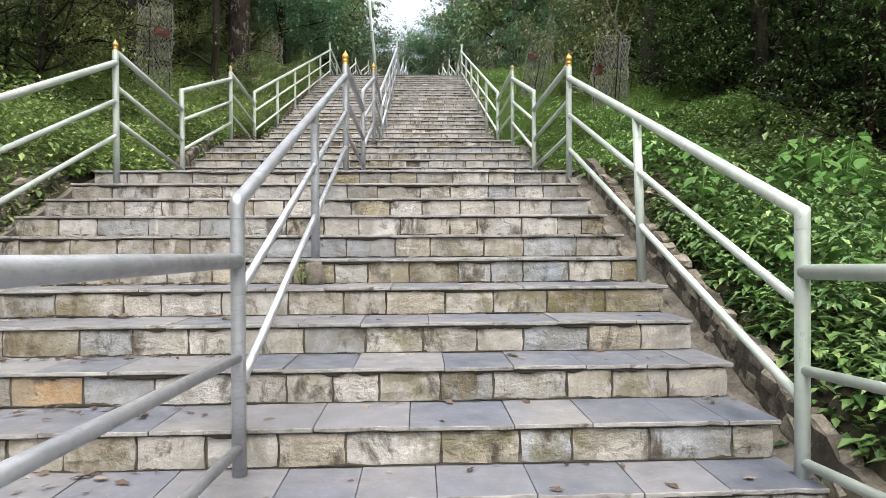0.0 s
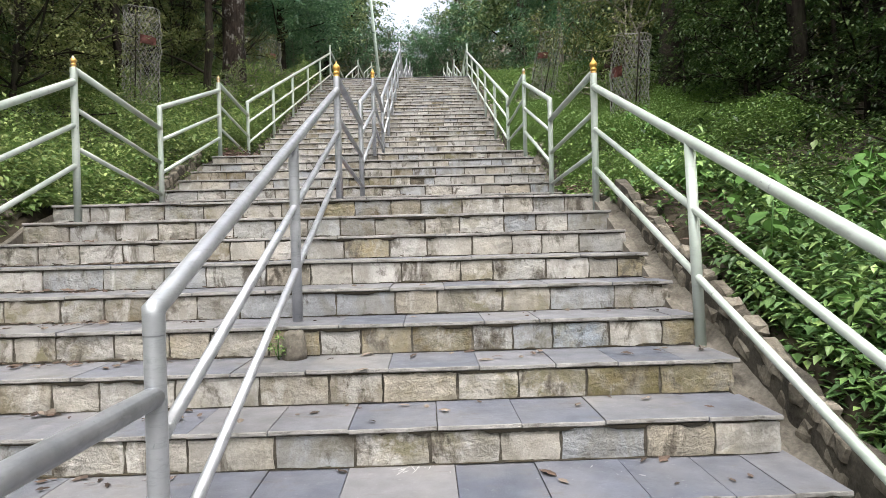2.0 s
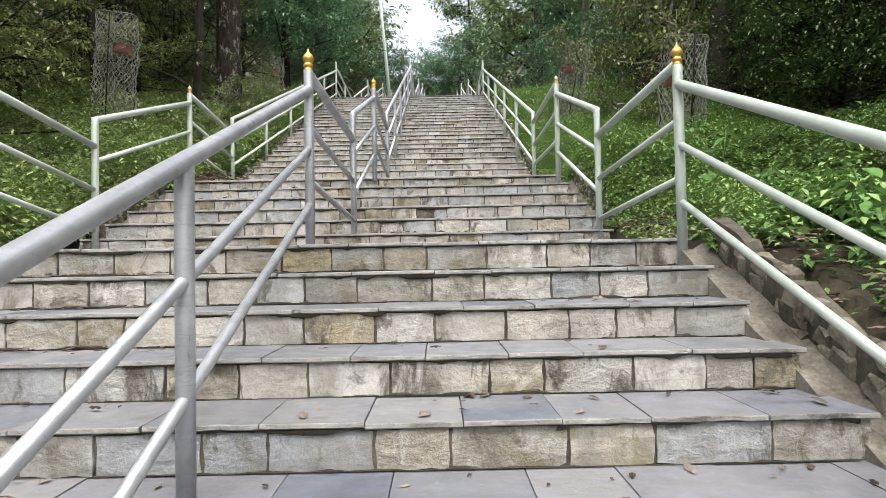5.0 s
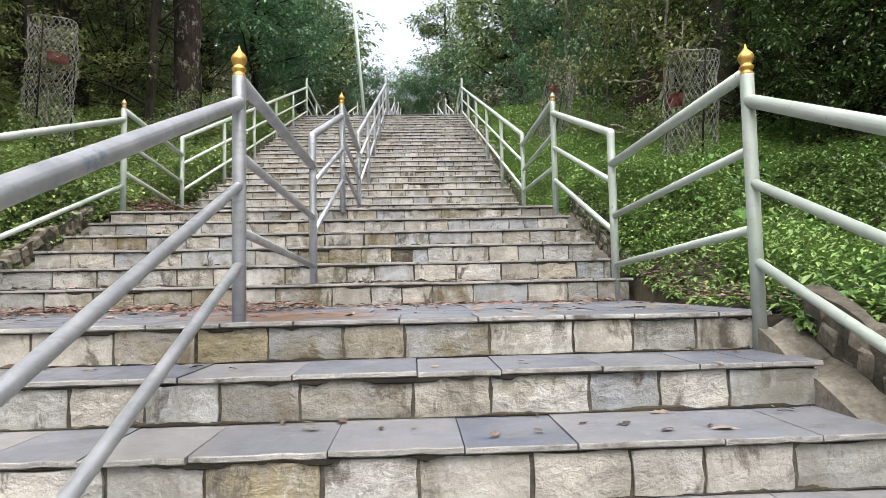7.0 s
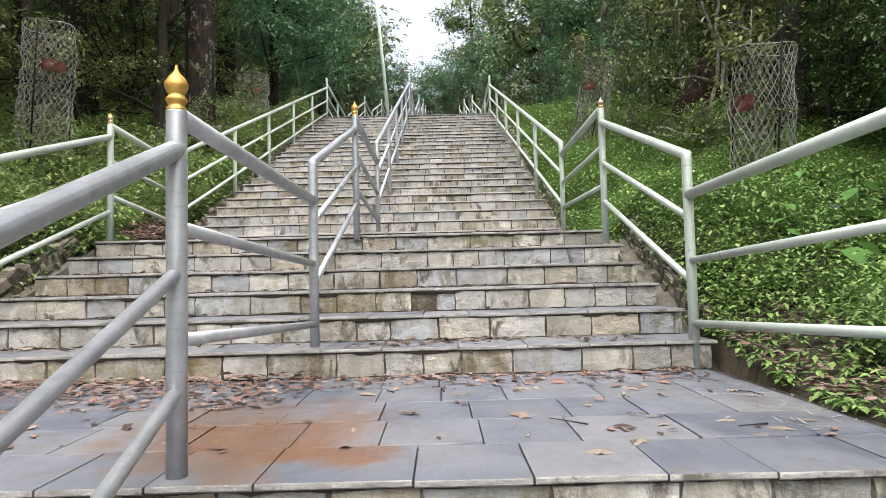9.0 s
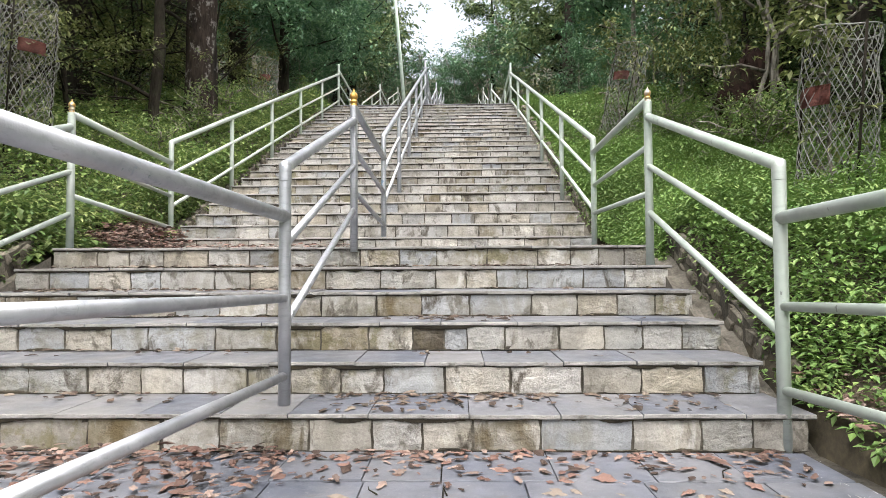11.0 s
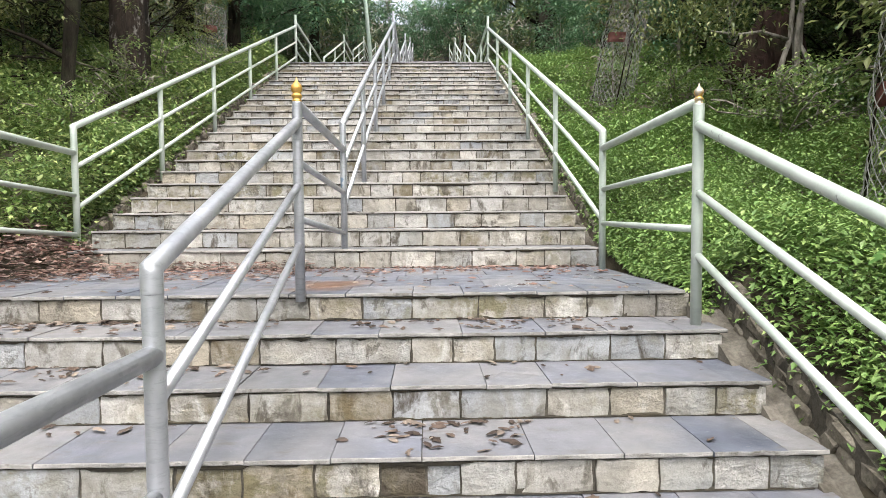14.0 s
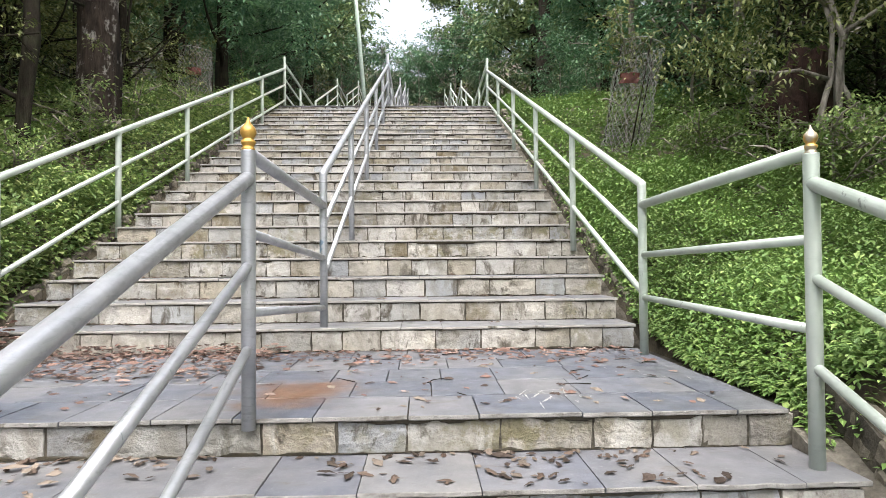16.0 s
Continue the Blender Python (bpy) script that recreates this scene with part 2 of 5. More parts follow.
STONE, STONE_FAR = stone_material("riser_stone"), stone_material("riser_stone_far", True)
STONE_DARK, STONE_OCHRE = stone_material("dark_riser_stone", False, (0.04, 0.03, 0.021)), stone_material("ochre_riser_stone", False, (0.33, 0.225, 0.13))
STONE_OLIVE, STONE_MOSSY = stone_material("olive_stained_stone", False, (0.27, 0.23, 0.145)), stone_material("mossy_riser_stone", False, (0.135, 0.11, 0.055))
STONE_BLUE = stone_material("blue_grey_riser_stone", False, (0.24, 0.27, 0.31))
STONE_WHITE = stone_material("limewashed_riser_stone", False, (0.47, 0.45, 0.42))
SLATE_EDGE, SLATE_EDGE_PALE = edge_material("tread_edge", 0.25), edge_material("pale_tread_edge", 0.6)
SLATE = slate_material("tread_slate")
# paler slate: dust plus grazing sky sheen put into the colour
SLATE_FAR = slate_material("tread_slate_far", True, (), 0.92)
SLATE_DUST_SHEEN = slate_material("dust_and_sheen_tread_slate", False, (), 0.92)
SLATE_LANDING = slate_material("landing_slate", False, ((-1.0, 0.50, 0.58, 0.55), (-0.72, 0.22, 0.3, 0.16), (-0.96, 3.95, 0.34, 0.34)))
MORTAR = earthy("mortar", (0.012, 0.010, 0.007), (0.13, 0.115, 0.09), 6)
CONCRETE = earthy("weathered_concrete", (0.055, 0.047, 0.034), (0.215, 0.195, 0.165), 5)
RUBBLE = earthy("kerb_rubble", (0.045, 0.036, 0.025), (0.29, 0.26, 0.21), 6)
SOIL = earthy("forest_soil", (0.022, 0.018, 0.012), (0.075, 0.06, 0.036), 3)
SILVER, PALE_SILVER, GOLD, GOLD_WORN = silver_material(), pale_silver_material(), gold_material(), gold_material("worn_gold_paint", 0.06)
WHITE_PAINT = earthy("spilt_white_paint", (0.2, 0.2, 0.2), (0.48, 0.475, 0.465), 30, 0.7, 0.2)
# near-black dirt tone that also carries the shade of the step corners
MOSS_AND_SHADE = earthy("moss_dirt_and_shade", (0.012, 0.010, 0.007), (0.045, 0.037, 0.022), 8, 1.0, 0.3)
POLE_PAINT = earthy("pale_green_paint", (0.42, 0.52, 0.45), (0.55, 0.63, 0.56), 3, 0.5, 0.1)
WIRE = earthy("galvanised_wire", (0.15, 0.15, 0.142), (0.34, 0.335, 0.32), 20, 0.5, 0.1)
PLATE = earthy("red_plate", (0.10, 0.032, 0.025), (0.19, 0.058, 0.042), 8, 0.6, 0.1)
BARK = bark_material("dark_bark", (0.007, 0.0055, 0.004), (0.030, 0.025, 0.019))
BARK_PALE = bark_material("pale_bark", (0.07, 0.06, 0.048), (0.36, 0.33, 0.29))
BARK_PATCHY = bark_material("flaking_bark", (0.009, 0.007, 0.006), (0.045, 0.034, 0.027), (0.20, 0.19, 0.175))
BARK_RED = bark_material("reddish_bark", (0.010, 0.007, 0.006), (0.058, 0.034, 0.027))
HERB = leaf_material("ground_herb_leaf", [(0.105, 0.19, 0.052), (0.185, 0.29, 0.08), (0.145, 0.245, 0.068), (0.26, 0.35, 0.11), (0.125, 0.215, 0.062)], 0.5, 0.22, 0.35)
HERB_LOW = leaf_material("lower_bank_leaf", [(0.055, 0.12, 0.038), (0.13, 0.225, 0.065), (0.085, 0.165, 0.05), (0.21, 0.30, 0.095), (0.07, 0.14, 0.045)], 0.45, 0.2, 0.4)
HERB_LEFT = leaf_material("bank_herb_leaf", [(0.075, 0.135, 0.04), (0.21, 0.295, 0.09), (0.125, 0.20, 0.06), (0.37, 0.43, 0.17), (0.10, 0.165, 0.052)])
BROAD = leaf_material("broad_herb_leaf", [(0.05, 0.13, 0.032), (0.09, 0.19, 0.045), (0.065, 0.155, 0.04)], 0.5)
CROWN = leaf_material("crown_leaf", [(0.04, 0.075, 0.03), (0.10, 0.15, 0.055), (0.065, 0.11, 0.042), (0.24, 0.30, 0.13)], 0.35, 0.28, 0.5)
# darker copy of the crown leaf: the shade under the trees as colour
PAINTED_SHADE_LEAF = leaf_material("undergrowth_leaf_with_shade", [(0.02, 0.045, 0.016), (0.05, 0.09, 0.03), (0.032, 0.065, 0.022), (0.12, 0.17, 0.06)], 0.4, 0.1, 0.3)
CROWN_BLUE = leaf_material("glossy_crown_leaf", [(0.035, 0.10, 0.055), (0.08, 0.17, 0.085), (0.055, 0.135, 0.068), (0.15, 0.26, 0.13)], 0.33, 0.22, 0.55)
CROWN_OLIVE = leaf_material("olive_crown_leaf", [(0.055, 0.075, 0.024), (0.13, 0.155, 0.055), (0.08, 0.105, 0.036), (0.25, 0.27, 0.11)], 0.45, 0.25)
DRY_GREY = leaf_material("faded_dry_leaf", [(0.055, 0.042, 0.036), (0.12, 0.088, 0.07), (0.085, 0.058, 0.045), (0.24, 0.20, 0.165), (0.045, 0.034, 0.028)], 0.8, 0.1, 0.15)
DRY = leaf_material("dry_leaf", [(0.075, 0.047, 0.038), (0.215, 0.13, 0.105), (0.135, 0.075, 0.06), (0.31, 0.23, 0.195), (0.055, 0.037, 0.03)], 0.75, 0.1)

# ---- building helpers ----


def raw_mesh(name, verts, faces, material, smooth=False):
    """A mesh from arrays; faces all of one size."""
    verts, faces = np.asarray(verts, dtype=np.float32), np.asarray(faces, dtype=np.int32)
    me = bpy.data.meshes.new(name)
    n, k = faces.shape
    me.vertices.add(len(verts)), me.loops.add(n * k), me.polygons.add(n)
    me.vertices.foreach_set("co", verts.ravel())
    me.loops.foreach_set("vertex_index", faces.ravel())
    me.polygons.foreach_set("loop_start", np.arange(0, n * k, k, dtype=np.int32))
    me.polygons.foreach_set("use_smooth", np.full(n, smooth))
    me.update(calc_edges=True)
    for mat in material if isinstance(material, tuple) else (material,):
        me.materials.append(mat)
    return me


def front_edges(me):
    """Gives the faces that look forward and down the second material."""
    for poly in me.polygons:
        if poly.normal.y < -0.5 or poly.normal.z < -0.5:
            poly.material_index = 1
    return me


def part(name, bm, material, parent=None, label="", smooth=True):
    """Links a bmesh as one mesh object."""
    me = bpy.data.meshes.new(name)
    bmesh.ops.recalc_face_normals(bm, faces=bm.faces)
    bm.to_mesh(me)
    bm.free()
    for poly in me.polygons:
        poly.use_smooth = smooth
    me.materials.append(material)
    ob = new(name, me)
    ob.parent = parent
    return tagged(ob, label)


def piece(name, me, parent, m):
    ob = new(name, me)
    ob.parent = parent
    ob.matrix_basis = m
    return ob


def tube(bm, pts, r, seg=16, r_end=None, wobble=0.0):
    """A swept pipe with mitred bends and closed ends."""
    pts = [Vector(p) for p in pts]
    rings, n = [], len(pts)
    side = None
    for i, p in enumerate(pts):
        a = (pts[i] - pts[i - 1]).normalized() if i else (pts[1] - pts[0]).normalized()
        b = (pts[i + 1] - pts[i]).normalized() if i < n - 1 else a
        d = (a + b).normalized()
        if side is None:
            side = d.orthogonal().normalized()
        side = (side - side.dot(d) * d).normalized()
        up = d.cross(side)
        stretch = 1 / max(0.5, a.dot(d))
        bend = (b - a)
        rr = r if r_end is None else r + (r_end - r) * i / (n - 1)
        ring = []
        for j in range(seg):
            t = 2 * math.pi * j / seg
            off = side * math.cos(t) + up * math.sin(t)
            if bend.length > 1e-4:
                bd = bend.normalized()
                off = off + bd * off.dot(bd) * (stretch - 1)
            k = 1 + (wobble * noise.noise(p * 1.7 + off * 1.3) if wobble else 0)
            ring.append(bm.verts.new(p + off * rr * k))
        rings.append(ring)
    for u, v in zip(rings, rings[1:]):
        for j in range(seg):
            bm.faces.new((u[j], u[(j + 1) % seg], v[(j + 1) % seg], v[j]))
    bm.faces.new(rings[0][::-1]), bm.faces.new(rings[-1])
    return bm


def lathe(bm, profile, seg=16):
    rings = [[bm.verts.new((r * math.cos(2 * math.pi * j / seg), r * math.sin(2 * math.pi * j / seg), z)) for j in range(seg)] for r, z in profile]
    for u, v in zip(rings, rings[1:]):
        for j in range(seg):
            bm.faces.new((u[j], u[(j + 1) % seg], v[(j + 1) % seg], v[j]))
    bm.faces.new(rings[0][::-1]), bm.faces.new(rings[-1])
    return bm


def box(bm, x0, x1, y0, y1, z0, z1):
    v = [bm.verts.new((x, y, z)) for x in (x0, x1) for y in (y0, y1) for z in (z0, z1)]
    for f in ((0, 1, 3, 2), (4, 6, 7, 5), (0, 4, 5, 1), (2, 3, 7, 6), (0, 2, 6, 4), (1, 5, 7, 3)):
        bm.faces.new([v[i] for i in f])
    return bm


def leaf_arrays(P, yaw, tilt, L, W, rich=True):
    """Many small folded leaves: places, headings, droop and sizes as arrays."""
    n = len(P)
    if rich:
        shape = np.array([(0, 0, 0), (0.42, -0.5, 0.10), (0.5, 0, -0.02), (0.42, 0.5, 0.10), (1, 0, -0.06)])
        tris = np.array([(0, 1, 2), (0, 2, 3), (1, 4, 2), (2, 4, 3)])
    else:
        shape = np.array([(0, 0, 0), (0.45, -0.5, 0.09), (1, 0, -0.05), (0.45, 0.5, 0.09)])
        tris = np.array([(0, 1, 2), (0, 2, 3)])
    k = len(shape)
    v = np.empty((n, k, 3))
    along, across, lift = shape[None, :, 0] * L[:, None], shape[None, :, 1] * W[:, None], shape[None, :, 2] * L[:, None]
    ct, st = np.cos(tilt)[:, None], np.sin(tilt)[:, None]
    fx, fz = along * ct + lift * st, -along * st + lift * ct
    cy, sy = np.cos(yaw)[:, None], np.sin(yaw)[:, None]
    v[:, :, 0], v[:, :, 1], v[:, :, 2] = fx * cy - across * sy, fx * sy + across * cy, fz
    v += P[:, None, :]
    f = tris[None] + (np.arange(n) * k)[:, None, None]
    return v.reshape(-1, 3), f.reshape(-1, 3)


rng = np.random.default_rng(7)
rnd = random.Random(11)

# ---- the plan: three lines of rail, four flights ----
X_MID, X_RIGHT = -1.04, 1.04
EDGE_LEFT, EDGE_RIGHT = -3.30, 1.10
SLAB = 0.020
# first riser's y, tread depth, riser height, number of risers, foot height
FLIGHT_1 = (-3.59, 0.355, 0.155, 11, -1.705)
FLIGHT_2 = (1.60, 0.385, 0.1517, 6, 0.0)
FLIGHT_3 = (5.20, 0.359, 0.160, 24, 0.91)
FLIGHT_4 = (17.0, 0.385, 0.16, 12, 4.75)
FLIGHT_5 = (23.8, 0.385, 0.16, 12, 6.67)
FLIGHT_6 = (31.0, 0.385, 0.16, 10, 8.59)
FLIGHT_0 = (-8.8, 0.355, 0.155, 11, -3.41)
LINE_Y = [-200, -60, -10.4, -8.8, -5.25, -3.6, -0.04, 1.6, 3.53, 5.2, 13.46, 17.0, 21.24, 23.8, 28.04, 31.0, 34.5, 60, 120, 400]
LINE_Z = [-20, -14, -3.5, -3.4, -1.7, -1.7, 0, 0, 0.91, 0.91, 4.75, 4.75, 6.67, 6.67, 8.59, 8.59, 10.19, 19, 40, 95]


def stair_line(y):
    return np.interp(y, LINE_Y, LINE_Z)


def ground_height(x, y):
    x, y = np.asarray(x, dtype=float), np.asarray(y, dtype=float)
    line = sum(stair_line(y + o) for o in (-1.2, -0.6, 0.0, 0.6, 1.2)) / 5
    hard = stair_line(y)
    left, right = np.maximum(0, EDGE_LEFT - 0.05 - x), np.maximum(0, x - EDGE_RIGHT - 0.05)
    s_right = np.interp(y, [-6, -1, 2, 5, 8, 13], [0.02, 0.05, 0.22, 0.33, 0.22, 0.12])
    s_left = np.interp(y, [-6, -2, 2, 6, 13], [0.2, 0.25, 0.3, 0.33, 0.10])
    near = np.clip(1.6 - (left + right) * 1.6, 0, 1)
    line = line + near * (np.maximum(line, hard + 0.03) - line)
    side = s_left * np.minimum(left, 3.5) + 0.06 * np.maximum(left - 3.5, 0) + s_right * np.minimum(right, 3.0) + 0.04 * np.maximum(right - 3.0, 0)
    side = side + 0.24 * np.maximum(left - 6.5, 0) + 0.24 * np.maximum(right - 7.5, 0)
    rough = 0.06 * np.sin(1.7 * x + 0.6 * y) * np.cos(1.3 * y - 0.5 * x) + 0.04 * np.sin(3.9 * x - 2.7 * y)
    off = np.minimum(1, left + right)
    held = np.interp(y, [-5.6, -5.2, -0.7, -0.1, 1.8, 2.3, 3.3, 3.7], [0, 1, 1, 0, 0, 1, 1, 0])
    side = side + 0.22 * held * np.interp(right, [0.05, 0.14, 0.6, 2.5], [0, 1, 1, 0])
    side = side - 0.12 * held * np.interp(right, [0.05, 0.14], [1, 0])
    sunk = np.where((left + right) <= 0, -0.9, 0.0)
    return line - 0.06 + side + rough * off + sunk


# ---- ground ----


def build_ground():
    def spread(inner, step, outer):
        a = list(np.arange(inner[0], inner[1] + 1e-6, step))
        d, lo, hi = step, inner[0], inner[1]
        low, high = [], []
        while lo > -outer:
            d *= 1.2
            lo -= d
            low.append(lo)
        d = step
        while hi < outer:
            d *= 1.25
            hi += d
            high.append(hi)
        return np.array(low[::-1] + a + high)

    xs, ys = spread((-10, 10), 0.1, 420), spread((-9, 24), 0.2, 420)
    gx, gy = np.meshgrid(xs, ys)
    z = ground_height(gx, gy)
    v = np.stack([gx, gy, z], -1).reshape(-1, 3)
    nx, ny = len(xs), len(ys)
    i = np.arange(nx * ny).reshape(ny, nx)
    f = np.stack([i[:-1, :-1], i[:-1, 1:], i[1:, 1:], i[1:, :-1]], -1).reshape(-1, 4)
    ob = new("ground", raw_mesh("ground", v, f, SOIL, True))
    tagged(ob, "dark humus soil of a wooded hillside", "ground", kind="structure")


build_ground()

# ---- stairs ----


def steps_of(flight):
    """y of each riser, height of its foot and of its top."""
    y0, d, r, n, z0 = flight
    return [(y0 + k * d + (0.07 if k == 0 and -4 < y0 < 0 else 0), z0 + k * r, z0 + (k + 1) * r) for k in range(n)]


def stone_shape(seed, w, h, d, uneven=0.003, nx=4, nz=3):
    """A hewn stone's front half: uneven face, worn edges, straight back. Front towards -y."""
    r = random.Random(seed)
    verts, faces = [], []
    for j in range(nz + 1):
        for i in range(nx + 1):
            x, z = w * i / nx, h * j / nz
            edge = i in (0, nx) or j in (0, nz)
            corner = i in (0, nx) and j in (0, nz)
            y = r.uniform(-0.002, 0.002) + (0.003 if corner else 0) if edge else r.uniform(-uneven, uneven)
            if edge:
                x += r.uniform(-0.004, 0.004) if i not in (0, nx) else (0.001 if i == 0 else -0.001) + r.uniform(-0.006, 0.002) * (1 if i else -1)
                z += r.uniform(-0.004, 0.005) if j == 0 else r.uniform(-0.006, 0.003)
            else:
                x += r.uniform(-0.02, 0.02) * w * 2
            verts.append((x, y, z))
    idx = lambda i, j: j * (nx + 1) + i
    for j in range(nz):
        for i in range(nx):
            faces.append((idx(i, j), idx(i + 1, j), idx(i + 1, j + 1), idx(i, j + 1)))
    ring = [idx(i, 0) for i in range(nx + 1)] + [idx(nx, j) for j in range(1, nz + 1)] + [idx(i, nz) for i in range(nx - 1, -1, -1)] + [idx(0, j) for j in range(nz - 1, 0, -1)]
    base = len(verts)
    for k in ring:
        verts.append((verts[k][0], d, verts[k][2]))
    m = len(ring)
    for k in range(m):
        faces.append((ring[k], base + k, base + (k + 1) % m, ring[(k + 1) % m]))
    return np.array(verts), np.array(faces)


def slab_shape(seed, w, d, t):
    """A sawn slate slab with a chipped front edge; its top at z = 0, its front at y = 0."""
    r = random.Random(seed)
    n = 6
    front = [(w * i / n, r.uniform(-0.002, 0.002) + (0.010 if r.random() < 0.12 else 0)) for i in range(n + 1)]
    verts, faces = [], []
    for x, y in front:
        verts += [(x, y + 0.006, -t), (x, y, -t * 0.75), (x, y + r.uniform(0, 0.002), -0.003), (x, y + 0.003, 0), (x, d, 0), (x, d, -t)]
    for i in range(n):
        for j in range(6):
            a, b = i * 6 + j, i * 6 + (j + 1) % 6
            faces.append((a, a + 6, b + 6, b))
    verts, faces = np.array(verts), [tuple(f) for f in faces]
    k = n * 6
    faces += [(0, 1, 2, 3), (0, 3, 4, 5), (k + 3, k + 2, k + 1, k), (k + 5, k + 4, k + 3, k)]
    return verts, np.array(faces)


BRICK_W = [0.205, 0.24, 0.26, 0.275, 0.29, 0.31, 0.335, 0.37]
SLAB_W = [0.28, 0.31, 0.33, 0.345, 0.37, 0.41]


def row(widths, r, gap=0.006, right=EDGE_RIGHT):
    """Fills the stair's width: list of (x, choice, stretch)."""
    x, out = EDGE_LEFT, []
    while x < right - 0.001:
        c = r.randrange(len(widths))
        w = widths[c]
        rest = right - x
        if rest < w + 0.14:
            w = rest if rest < 0.36 else rest / 2
        out.append((x, c, (w - gap) / (widths[c] - gap)))
        x += w
    return out


def make_flight(name, flight, label, singles, odd=(), right=EDGE_RIGHT):
    """odd: (riser, x, material) of single stones of another colour."""
    y0, d, r, n, z0 = flight
    st = steps_of(flight)
    bm = bmesh.new()
    prof = [(y0 + 0.007, z0 - 1.2)]
    for y, za, zb in st:
        prof += [(y + 0.007, za - SLAB + 0.002), (y + 0.007, zb - SLAB)]
    prof += [(st[-1][0] + 0.3, st[-1][2] - SLAB), (st[-1][0] + 0.3, z0 - 1.2)]
    a = [bm.verts.new((EDGE_LEFT + 0.004, y, z)) for y, z in prof]
    b = [bm.verts.new((right - 0.03, y, z)) for y, z in prof]
    for i in range(len(prof)):
        j = (i + 1) % len(prof)
        bm.faces.new((a[i], a[j], b[j], b[i]))
    bm.faces.new(a), bm.faces.new(b[::-1])
    body = part(name, bm, MORTAR, None, "", False)
    tagged(body, label, "stairs", kind="structure")
    h = r - SLAB - 0.008
    bricks = [stone_shape(100 + i, w - 0.005, h, 0.07) for i, w in enumerate(BRICK_W)]
    slabs = [slab_shape(200 + i, w - 0.004, d + 0.06, SLAB) for i, w in enumerate(SLAB_W)]
    brick_me = [raw_mesh("brick", *s, STONE, False) for s in bricks]
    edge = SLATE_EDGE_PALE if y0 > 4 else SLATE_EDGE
    slab_me, dust_sheen_me = ([front_edges(raw_mesh("tread_slab", *s, (top, edge), False)) for s in slabs] for top in (SLATE, SLATE_DUST_SHEEN))
    far = {"riser_stones": ([], [], 0), "tread_slabs": ([], [], 0)}
    rr = random.Random(name)
    for k, (y, za, zb) in enumerate(st):
        for x, c, s in row(BRICK_W, rr, 0.006, right - 0.012):
            m = Matrix.Translation((x, y + rr.uniform(-0.005, 0.004), za + 0.004)) @ Matrix.Diagonal((s, 1, 1, 1))
            if k < singles:
                me = brick_me[c]
                for ko, xo, mat in odd:
                    if ko == k and x <= xo < x + BRICK_W[c] * s:
                        me = raw_mesh("brick", *bricks[c], mat, False)
                        if mat is STONE_DARK:
                            cut = Matrix.Translation((BRICK_W[c] * s * 0.58, 0, 0)) @ m @ Matrix.Diagonal((0.42, 1, 1, 1))
                            piece("brick", brick_me[c], body, cut)
                            m = m @ Matrix.Diagonal((0.57, 1, 1, 1))
                piece("brick", me, body, m)
            else:
                v, f = bricks[c]
                V, F, o = far["riser_stones"]
                V.append(v * (s, 1, 1) + np.array(m.translation)), F.append(f + o)
                far["riser_stones"] = (V, F, o + len(v))
        if k == n - 1:
            continue
        for x, c, s in row(SLAB_W, rr, 0.004, right + rr.uniform(-0.015, 0.015)):
            tip = rr.uniform(-0.004, 0.004)
            m = Matrix.Translation((x, y - 0.012 + rr.uniform(-0.004, 0.003), zb + rr.uniform(-0.002, 0.002))) @ Matrix.Rotation(tip, 4, "Y") @ Matrix.Diagonal((s, 1, 1, 1))
            if k < singles:
                # farther steps mostly get the slate with dust and painted sheen
                dust_and_sheen = y0 > 4 or rr.random() < (0.75 if x < -1.1 else 0.5 if k > 3 or y0 > 0 else 0.15)
                piece("tread_slab", dust_sheen_me[c] if dust_and_sheen else slab_me[c], body, m)
            else:
                v, f = slabs[c]
                V, F, o = far["tread_slabs"]
                V.append(v * (s, 1, 1) + np.array(m.translation)), F.append(f + o)
                far["tread_slabs"] = (V, F, o + len(v))
    for key, mat in (("riser_stones", STONE_FAR), ("tread_slabs", SLATE_FAR)):
        V, F, o = far[key]
        if o:
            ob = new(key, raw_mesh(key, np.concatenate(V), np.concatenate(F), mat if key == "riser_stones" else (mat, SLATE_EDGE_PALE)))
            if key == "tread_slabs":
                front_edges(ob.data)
            ob.parent = body
            tagged(ob, kind="stuff")
    return body


